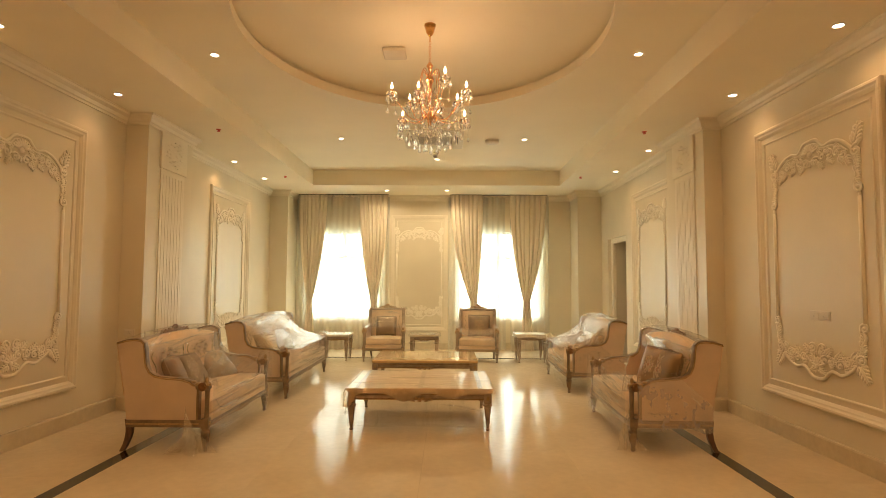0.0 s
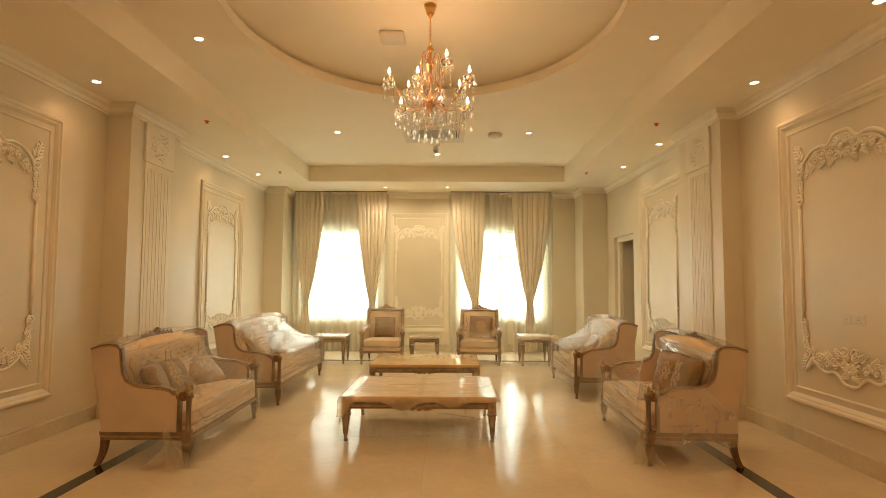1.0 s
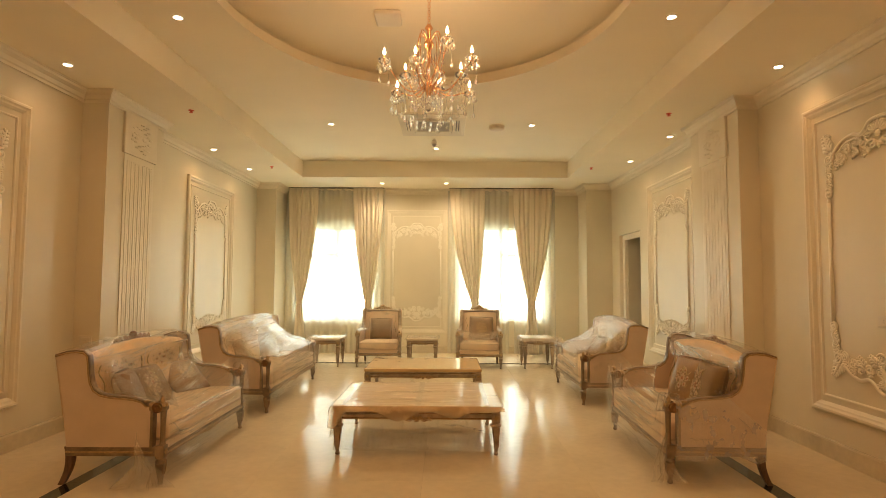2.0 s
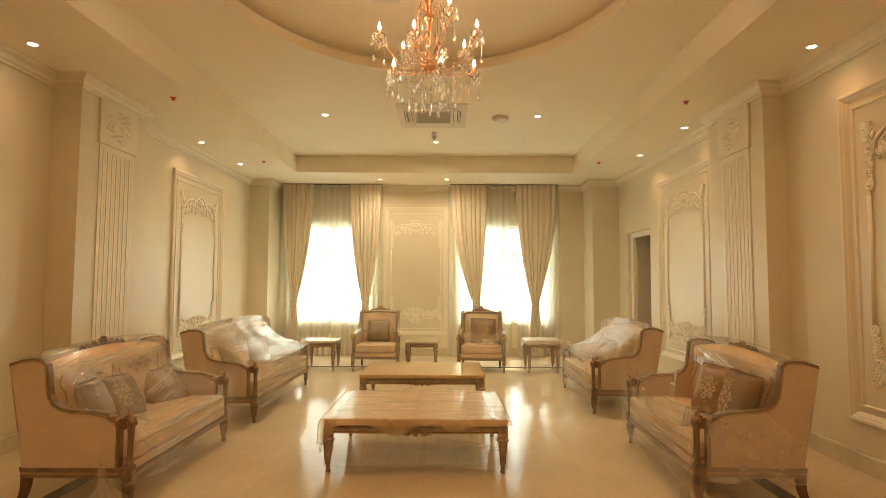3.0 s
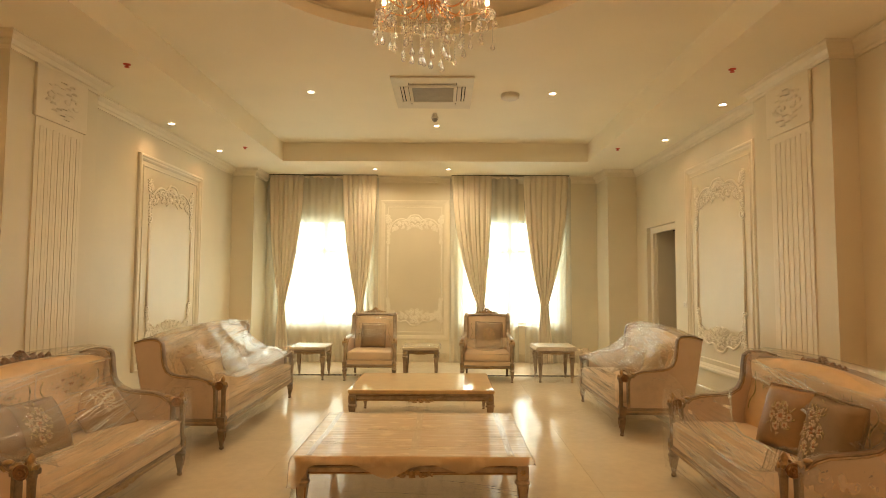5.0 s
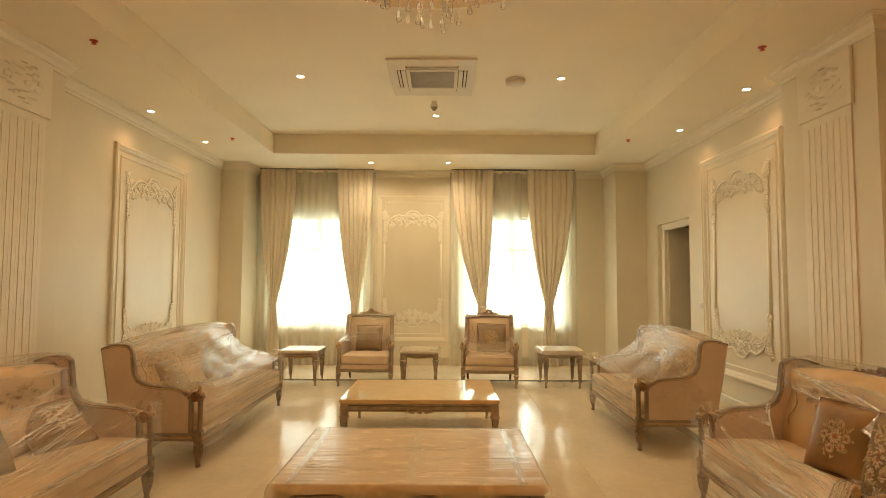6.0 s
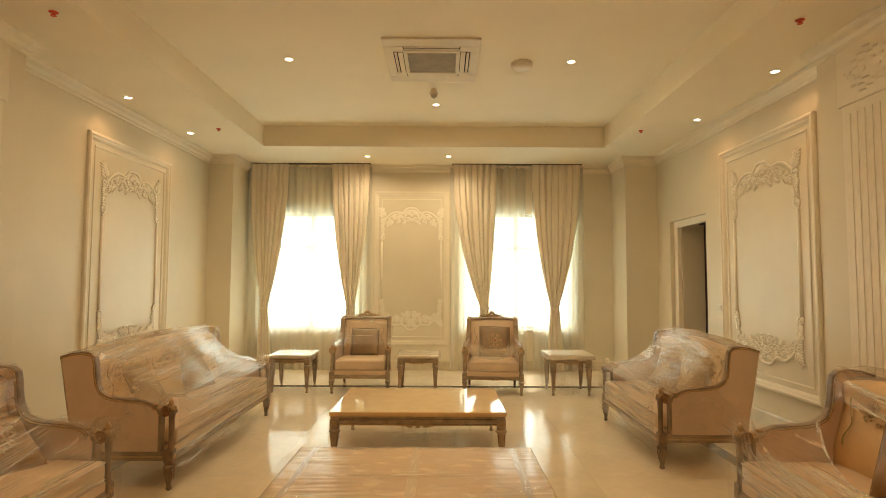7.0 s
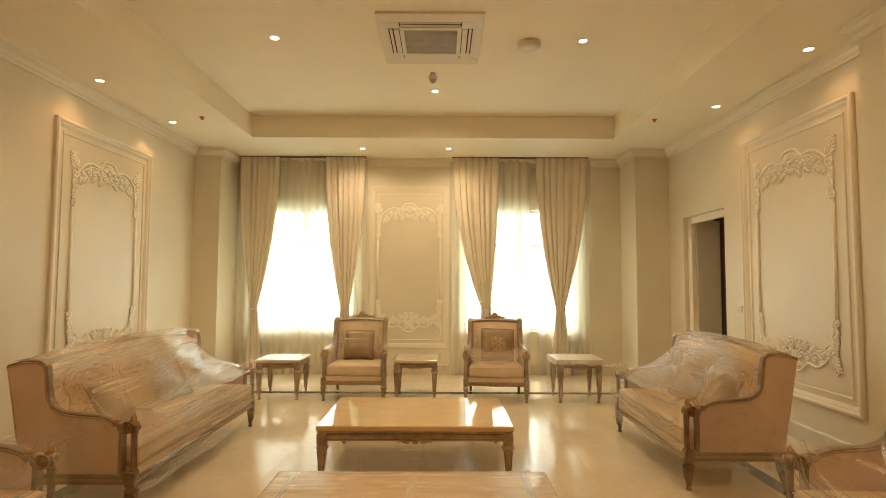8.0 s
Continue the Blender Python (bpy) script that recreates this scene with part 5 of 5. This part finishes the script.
# ---- tables ----
def table(name, W, D, H, at, label, category, group, top, carving=True, wood=PALEWOOD):
    t = thing(name, label, category, at, group)
    w, d = W / 2, D / 2
    slab = boxed(-w, w, -d, d, H - 0.042, H, bevel=0.014, seg=3)
    part("tabletop", slab, top, t, "polished stone top", smooth=False)
    part("moulding", boxed(-w + 0.012, w - 0.012, -d + 0.012, d - 0.012, H - 0.058, H - 0.041, bevel=0.005), wood, t)
    zb = H - 0.14 if H < 0.48 else H - 0.125
    for s in (-1, 1):
        part("apron", boxed(-w + 0.07, w - 0.07, s * (d - 0.04) - 0.012, s * (d - 0.04) + 0.012, zb + 0.02, H - 0.057, bevel=0.004), wood, t)
        part("apron", boxed(s * (w - 0.04) - 0.012, s * (w - 0.04) + 0.012, -d + 0.07, d - 0.07, zb + 0.02, H - 0.057, bevel=0.004), wood, t)
        part("gilt_line", boxed(-w + 0.083, w - 0.083, s * (d - 0.0285) - 0.003, s * (d - 0.0285) + 0.003, zb + 0.022, zb + 0.030), GILT, t)
        # thin dark strips laid along the apron's upper and lower edge
        part("dark_groove", boxed(-w + 0.083, w - 0.083, s * (d - 0.0283) - 0.002, s * (d - 0.0283) + 0.002, zb + 0.031, zb + 0.037), CREST, t)
        part("dark_groove", boxed(-w + 0.083, w - 0.083, s * (d - 0.0283) - 0.002, s * (d - 0.0283) + 0.002, H - 0.066, H - 0.060), CREST, t)
        part("bead_moulding", tube(bmesh.new(), [(-w + 0.083, s * (d - 0.026), H - 0.072), (w - 0.083, s * (d - 0.026), H - 0.072)], 0.006, 8), wood, t, smooth=True)
        if carving:
            part("carving", carved(bmesh.new(), (0, s * (d - 0.024), zb + 0.025), min(0.26, W * 0.34), 0.075, 0.014, 11), GILT, t, "carved gilt leaf spray", smooth=True)
        for q in (-1, 1):
            x, y = s * (w - 0.045), q * (d - 0.045)
            blk = part("corner_block", boxed(x - 0.038, x + 0.038, y - 0.038, y + 0.038, zb, H - 0.057, bevel=0.004), wood, t)
            ro = bmesh.new()
            for k in range(6):
                a = 2 * pi * k / 6
                blob(ro, (x + 0.012 * cos(a), y - 0.039, (zb + H - 0.057) / 2 + 0.012 * sin(a)), (0.009, 0.005, 0.006), -a)
            part("rosette", ro, GILT, blk, "carved gilt rosette", smooth=True)
            leg_front(t, x, y, zb, 0.042, wood)
    return t


T1, T2 = pose(-0.18, 6.515, 0), pose(-0.215, 8.665, 0)
table("coffee_table", 1.50, 1.14, 0.43, T1, "low stone topped coffee table covered with packing film", "coffee table", "coffee tables", TOP)
table("coffee_table", 1.52, 1.06, 0.42, T2, "low coffee table with polished honey marble top", "coffee table", "coffee tables", TOP)
SL, SC, SR = pose(-2.105, 11.24, 0), pose(-0.345, 11.27, 0), pose(1.735, 11.13, 0)
table("side_table", 0.575, 0.56, 0.515, SL, "small square side table with cream stone top", "side table", "side tables", TOPPALE)
table("side_table", 0.575, 0.56, 0.515, SC, "small square side table between the armchairs", "side table", "side tables", TOPPALE)
table("side_table", 0.575, 0.56, 0.54, SR, "small square side table draped in clear film", "side table", "side tables", TOPPALE)


# ---- packing film ----
def crease(u, v, seed, k=1.0):
    """Long thin ridges, running mostly along the length."""
    w = v * 15 + u * 1.1 + 0.45 * wob(u * 1.5, v * 2, seed)
    ridge = 1 - abs(wob(w, u * 0.9, seed)) * 2
    ridge2 = 1 - abs(wob(w * 2.7 + 9, u * 0.7, seed + 3)) * 2
    ridge3 = 1 - abs(wob(w * 5.3 + 4, u * 0.5, seed + 6)) * 2
    return k * (0.0026 * ridge + 0.0022 * ridge2 + 0.0014 * ridge3 + 0.004 * wob(u * 3 + seed, v * 3, seed))


def film(parent, name, fn, nu, nv, material):
    return part(name, sheet(bmesh.new(), fn, nu, nv), material, parent, smooth=True)


def cover_of(at, label, cover="furniture cover"):
    return thing("plastic_cover", label, cover, at, "plastic covers")


def arm_top(y):
    """Height of the arm's edge at that depth."""
    for (ya, za), (yb, zb) in zip(ARM[2:18], ARM[3:18]):
        if yb <= y <= ya:
            return zb + (za - zb) * (y - yb) / max(1e-6, ya - yb)
    return 0.66 if y < -0.29 else 0.97


def folds(c, fn, seed, n, v0, v1, slant, lift=(0, -0.004, 0.004)):
    """Bunched film: thin raised strips along the length of the cover, whitened to paint their glints."""
    rg = random.Random(int(seed * 10))
    bm = bmesh.new()
    bundles = [(rg.random() * 0.8 - 0.05, v0 + (v1 - v0) * rg.random(), slant * (0.3 + 1.0 * rg.random())) for _ in range(max(3, n // 8))]
    for _ in range(n):
        bu, bv, bs = rg.choice(bundles)
        u, v, ln = bu + 0.12 * rg.random(), min(v1, max(v0, bv + rg.gauss(0, 0.022))), 0.06 + 0.42 * rg.random() ** 2
        w, sl = 0.0010 + 0.0042 * rg.random() ** 3, bs + 0.12 * (rg.random() - 0.5)
        up, dn = [], []
        for i in range(13):
            f = i / 12
            uu, vv = max(0.0, min(1.0, u + ln * f)), min(0.995, max(0.005, v + sl * ln * f + 0.002 * sin(5 * f + seed)))
            p, q = Vector(fn(uu, vv)), Vector(fn(uu, min(1.0, vv + 0.004)))
            d = (q - p).normalized() * (w * sin(pi * (0.05 + 0.9 * f)) + 0.0004)
            up.append(bm.verts.new(p + d + Vector(lift)))
            dn.append(bm.verts.new(p - d + Vector(lift)))
        mid = [bm.verts.new((a.co + b.co) / 2 + Vector(lift) * 0.13) for a, b in zip(up, dn)]
        for i in range(12):
            bm.faces.new((up[i], up[i + 1], mid[i + 1], mid[i]))
            bm.faces.new((mid[i], mid[i + 1], dn[i + 1], dn[i]))
    tagged(part("film_folds", bm, FOLD, c, "bunched folds of film, whitened for their glints", smooth=True), kind="stuff")


def taut_cover(c, W, seed, x0=-1.0, x1=1.0, low=0.10, sag=0.10, material=None, fan=0.3, busy=1.0, gap=False, edge=0.49, diag=0):
    """From the crest over the seat to the front, and down over the front rail."""
    h = W / 2 + 0.03
    material = material or FILMTAUT

    def front_z(a):
        return edge + (0.69 - edge) * abs(a) ** 10

    def over(u, v, rough=1.2):
        a = x0 + (x1 - x0) * u
        ztop = 1.03 + 0.03 * cos(a * pi / 2)
        zf = front_z(a)
        if v < 0.16:
            f = v / 0.16
            y, z = 0.425 - 0.13 * f, ztop - 0.10 * (1 - f) ** 2
        else:
            f = (v - 0.16) / 0.84
            y = 0.295 + (-0.433 - 0.295) * f
            z = ztop + (zf - ztop) * f ** 0.92 - sag * sin(pi * f) + 0.02 * sin(pi * f) * wob(a * 3, f * 2, seed)
        k = min(1.0, max(0.0, (abs(a) - 0.80) / 0.15))
        k = k * k * (3 - 2 * k)
        z += (arm_top(y) + 0.022 - z) * k
        c1 = crease(a * W, v, seed, rough)
        return (a * h, y - c1 * 0.8, z + c1)

    def down(u, v, rough=1.2):
        a = x0 + (x1 - x0) * u
        zf = over(u, 1.0, rough)[2]
        k = crease(a * W, v + 1, seed, rough) if v > 0 else crease(a * W, 1.0, seed, rough)
        return (a * h, -0.433 - 0.014 * sin(pi * v) - k * 0.8, zf + (low - zf) * v + 0.05 * wob(a * 4, 1, seed) * v ** 5)
    if gap:
        # the film has parted: a hood hangs over the back, the rest lies on the seat
        def span(u):
            a = x0 + (x1 - x0) * u
            return 0.30 + 0.10 * (a + 1), min(0.72, 0.34 + 0.40 * max(0.0, 1 - ((a - 0.25) / 1.25) ** 2))
        film(c, "hood_film", lambda u, v: over(u, v * span(u)[0]), 70, 90, material)
        film(c, "top_film", lambda u, v: over(u, span(u)[1] + (1 - span(u)[1]) * v), 70, 150, material)
        folds(c, lambda u, v: over(u, v * span(u)[0], 0.3), seed + 2, int(24 * W), 0.45, 0.98, 0.1)
        folds(c, lambda u, v: over(u, v * span(u)[0], 0.3), seed + 4, 34, 0.90, 0.995, 0.0)
        folds(c, lambda u, v: over(u, span(u)[1] + (1 - span(u)[1]) * v, 0.3), seed + 5, 34, 0.0, 0.05, 0.0)
    else:
        film(c, "top_film", over, 70, 230, material)
    film(c, "front_film", down, 70, 100, FILMNEAR)
    folds(c, lambda u, v: over(u, v, 0.3), seed, int(busy * 105 * W * (x1 - x0) / 2), 0.74 if gap else 0.18, 0.97, fan)
    if diag:
        folds(c, lambda u, v: over(u, v, 0.3), seed + 6, diag, 0.48, 0.64, -0.36)
    folds(c, lambda u, v: down(u, v, 0.3), seed + 1, int(busy * 60 * W * (x1 - x0) / 2), 0.03, 0.95, 0.05)


def side_cover(c, W, s, seed, z1=0.62, z0=0.17, ymin=-0.34, ymax=0.33, lines=9, material=None):
    def fn(u, v):
        y = ymin + (ymax - ymin) * u
        top = min(arm_top(y) + 0.01, z1 + 0.05) - max(0.0, y - 0.05) * 0.9
        z = top + (z0 + 0.04 * wob(u * 4, 2, seed) - top) * v
        return (s * (W / 2 + 0.050 + 0.004 * sin(pi * v)) + crease(u, v, seed, 0.6), y, z)
    film(c, "side_film", fn, 70, 60, material or FILMSIDE)
    folds(c, fn, seed + 3, lines, 0.03, 0.97, 0.7, (s * 0.005, 0, 0))


def tail(c, x, y, top, wide, seed, z0=0.012):
    """Loose film that hangs bunched from a point and spreads on the floor."""
    def fn(u, v):
        a = 2 * pi * u
        rr = wide * (0.12 * v + 0.88 * v ** 2.2) * (1 + 0.45 * sin(5 * a + seed + 2 * v) + 0.35 * wob(u * 9, v * 5, seed))
        return (x + 0.30 * rr * cos(a) - 0.02, y + rr * sin(a) + 0.03 * sin(5 * v + seed), top + (z0 - top) * v ** 0.9 + 0.012 * wob(u * 12, v * 8, seed))
    film(c, "loose_film", fn, 50, 24, FILMSIDE)
    folds(c, lambda u, v: fn(v, u), seed, 14, 0.05, 0.95, 0.1)


c = cover_of(LEFT2, "clear stretched packing film wrapped round the three-seat sofa")
taut_cover(c, 2.22, 1.5, low=0.12, sag=0.09, fan=-0.22, busy=2.0, edge=0.60)
side_cover(c, 2.22, -1, 7.5, z1=0.60)
c = cover_of(RIGHT2, "clear stretched packing film wrapped round the sofa")
taut_cover(c, 1.57, 2.5, low=0.10, sag=0.09, fan=0.22, busy=2.0, edge=0.60)
side_cover(c, 1.57, 1, 6.5)
c = cover_of(LEFT1, "loose clear packing film over the sofa seat and front")
taut_cover(c, 1.60, 3.5, low=0.07, sag=0.12, material=FILMNEAR, fan=-0.3, busy=0.6, edge=0.53, diag=22)
tail(c, -0.87, -0.26, 0.42, 0.17, 1.0)
c = cover_of(RIGHT1, "loose clear packing film over the sofa seat and end")
taut_cover(c, 1.54, 4.5, x0=-1.0, low=0.08, sag=0.15, material=FILMNEAR, fan=0.25, busy=1.0, gap=True)
side_cover(c, 1.54, 1, 5.5, z0=0.20, lines=26, material=FILMEND)
tail(c, 0.80, -0.40, 0.50, 0.11, 2.0)


def table_cover(at, W, D, H, seed, drop_len, material, label, lobes=(), lines=70):
    """A sheet over a table top with short hanging edges."""
    w, d = W / 2 + 0.012, D / 2 + 0.012
    e = 0.14
    def fn(u, v):
        def fold(t, half):
            a = (2 * t - 1) * (1 + e)
            over = max(0.0, abs(a) - 1) / e
            return max(-1, min(1, a)) * half * (1 + 0.0 * over), over, (1 if a > 0 else -1)
        x, ox, sx = fold(u, w)
        y, oy, sy = fold(v, d)
        o = max(ox, oy)
        hang = drop_len * (1 + 0.55 * wob(u * 5, v * 5, seed))
        for lx, ll, lw in lobes:
            if oy and sy < 0:
                hang += ll * math.exp(-((x - lx) / lw) ** 2)
        flare = 0.02 * o
        z = H + 0.006 - hang * o + (1 - o) * (0.0026 * wob(u * 3, v * 14, seed) + 0.0024 * (1 - 2 * abs(wob(u * 4, v * 22, seed + 3))) + 0.0012 * wob(u * 9, v * 44, seed + 5))
        return (x + (sx * flare if ox else 0) + 0.012 * o * wob(v * 12, u * 12, seed), y + (sy * flare if oy else 0) + 0.012 * o * wob(u * 14, v * 3, seed + 1), z)
    c = cover_of(at, label, "table cover")
    film(c, "top_film", fn, 90, 160, material)
    folds(c, lambda u, v: fn(0.06 + 0.88 * u, 0.06 + 0.88 * v), seed + 7, int(lines * W), 0.02, 0.98, 0.02)
    return c


def hanging(c, x0, y0, x1, y1, z1, z0, seed):
    def fn(u, v):
        z = z1 + (z0 + 0.03 * wob(u * 4, 1, seed) - z1) * v
        n = Vector((y1 - y0, x0 - x1)).normalized()
        k = crease(u, v, seed, 1.0 + v)
        return (x0 + (x1 - x0) * u + n.x * k, y0 + (y1 - y0) * u + n.y * k, z)
    film(c, "hanging_film", fn, 40, 24, FILMSIDE)
    folds(c, fn, seed, 7, 0.1, 0.9, 0.5)


c = table_cover(T1, 1.50, 1.14, 0.43, 1.0, 0.045, FILMDULL, "milky crinkled packing film over the coffee table", ((-0.16, 0.085, 0.14), (0.33, 0.05, 0.12), (-0.74, 0.16, 0.07)), 45)


def tape(c, x0, x1, material, seed):
    """A strip of tape across the table top, front to back, folded over both edges."""
    def fn(u, v):
        y = -0.586 + 1.172 * v
        e = max(0.0, abs(y) - 0.572) / 0.014
        return (x0 + (x1 - x0) * u + 0.006 * wob(v * 3, 1, seed), y, 0.4405 + 0.0015 * wob(u * 3, v * 17, seed) - 0.03 * e)
    part("tape_strip", sheet(bmesh.new(), fn, 5, 60), material, c, "shiny packing tape strip", smooth=True)


tape(c, -0.675, -0.635, TAPE, 1.0)
tape(c, 0.605, 0.65, TAPE, 2.0)
tape(c, -0.02, 0.035, TAPEDULL, 3.0)
hanging(c, -0.75, -0.50, 0.75, -0.50, 0.36, 0.03, 5.1)
tail(c, -0.74, -0.50, 0.42, 0.09, 3.0, 0.16)
c = table_cover(SR, 0.575, 0.56, 0.54, 2.0, 0.06, TAPEDULL, "clear packing film over the side table")
hanging(c, -0.31, -0.30, 0.10, -0.31, 0.50, 0.02, 1.1)
hanging(c, -0.315, 0.28, -0.315, -0.30, 0.50, 0.02, 2.1)
table_cover(SC, 0.575, 0.56, 0.515, 4.0, 0.03, FILM, "clear packing film over the side table")
c = table_cover(SL, 0.575, 0.56, 0.515, 5.0, 0.02, FILM, "clear packing film over the side table")
hanging(c, 0.10, 0.29, 0.31, -0.20, 0.48, 0.03, 3.1)
c = cover_of(T2, "clear packing film hanging below the table edge", "table cover")
hanging(c, -0.75, -0.50, 0.75, -0.50, 0.33, 0.03, 4.1)


def chair_sling(at, W, seed, top):
    h = W / 2
    def fn(u, v):
        a = 2 * u - 1
        if top:
            y, z = 0.30 - 0.62 * v, 1.03 + 0.04 * cos(a * pi / 2) - 0.40 * v ** 0.8 - 0.06 * sin(pi * v)
        else:
            y = 0.02 - 0.42 * v
            z = 0.665 - 0.04 * v - 0.15 * (1 - a * a) * (0.4 + 0.6 * v)
        k = crease(u, v, seed, 0.9)
        return (a * (h + 0.03), y - k * 0.5, z + k)
    c = cover_of(at, "clear packing film slung over the armchair")
    film(c, "sling", fn, 50, 40, FILMNEAR if top else FILMTAUT)
    folds(c, fn, seed, 26, 0.1, 0.95, 0.4)
    if top:
        hang = lambda u, v: ((2 * u - 1) * (h + 0.035), -0.425 - crease(u, v, seed + 1, 1.0), 0.24 - 0.18 * v)
        film(c, "front_film", hang, 40, 10, FILM)


chair_sling(CHL, 0.765, 1.7, True)
chair_sling(CHR, 0.765, 2.7, False)

# ---- floor pieces: stone slabs with fine joints and a dark border line ----
def slab_mesh(w, d, material):
    key = (round(w, 3), round(d, 3), material.name)
    if key not in SLABS:
        SLABS[key] = finish("slab", boxed(-w / 2 + 0.0003, w / 2 - 0.0003, -d / 2 + 0.0003, d / 2 - 0.0003, -0.0125, 0.0, bevel=0.0005, seg=1), material)
    return SLABS[key]


SLABS = {}
STRIP = 0.13
SX0, SX1, SY0, SY1 = -2.795, 2.46, -0.9, 11.43


def lay(x0, x1, y0, y1, wx, wy):
    nx, ny = max(1, round((x1 - x0) / wx)), max(1, round((y1 - y0) / wy))
    w, d = (x1 - x0) / nx, (y1 - y0) / ny
    for i in range(nx):
        for j in range(ny):
            o = new("slab", slab_mesh(w, d, MARBLE))
            o.location = (x0 + w * (i + 0.5), y0 + d * (j + 0.5), 0)
            o.parent = floor_bed


lay(SX0 + STRIP, SX1, SY0 + STRIP, SY1, 1.25, 1.25)
lay(XL, SX0, YN, YF, 1.05, 1.25)
lay(SX1 + STRIP, XR, YN, YF, 0.9, 1.25)
lay(SX0, SX1 + STRIP, SY1 + STRIP, YF, 1.25, 1.5)
lay(SX0, SX1 + STRIP, YN, SY0, 1.25, 0.6)
for x0, x1, y0, y1 in ((SX0, SX0 + STRIP, SY0, SY1), (SX1, SX1 + STRIP, SY0, SY1), (SX0, SX1 + STRIP, SY1, SY1 + STRIP), (SX0 + STRIP, SX1, SY0, SY0 + STRIP)):
    n = max(1, round(max(x1 - x0, y1 - y0) / 1.25))
    for k in range(n):
        a = (x0, x1, y0 + (y1 - y0) * k / n, y0 + (y1 - y0) * (k + 1) / n) if y1 - y0 > x1 - x0 else (x0 + (x1 - x0) * k / n, x0 + (x1 - x0) * (k + 1) / n, y0, y1)
        o = new("border_strip", slab_mesh(a[1] - a[0], a[3] - a[2], GRANITE))
        o.location = ((a[0] + a[1]) / 2, (a[2] + a[3]) / 2, 0)
        o.parent = floor_bed
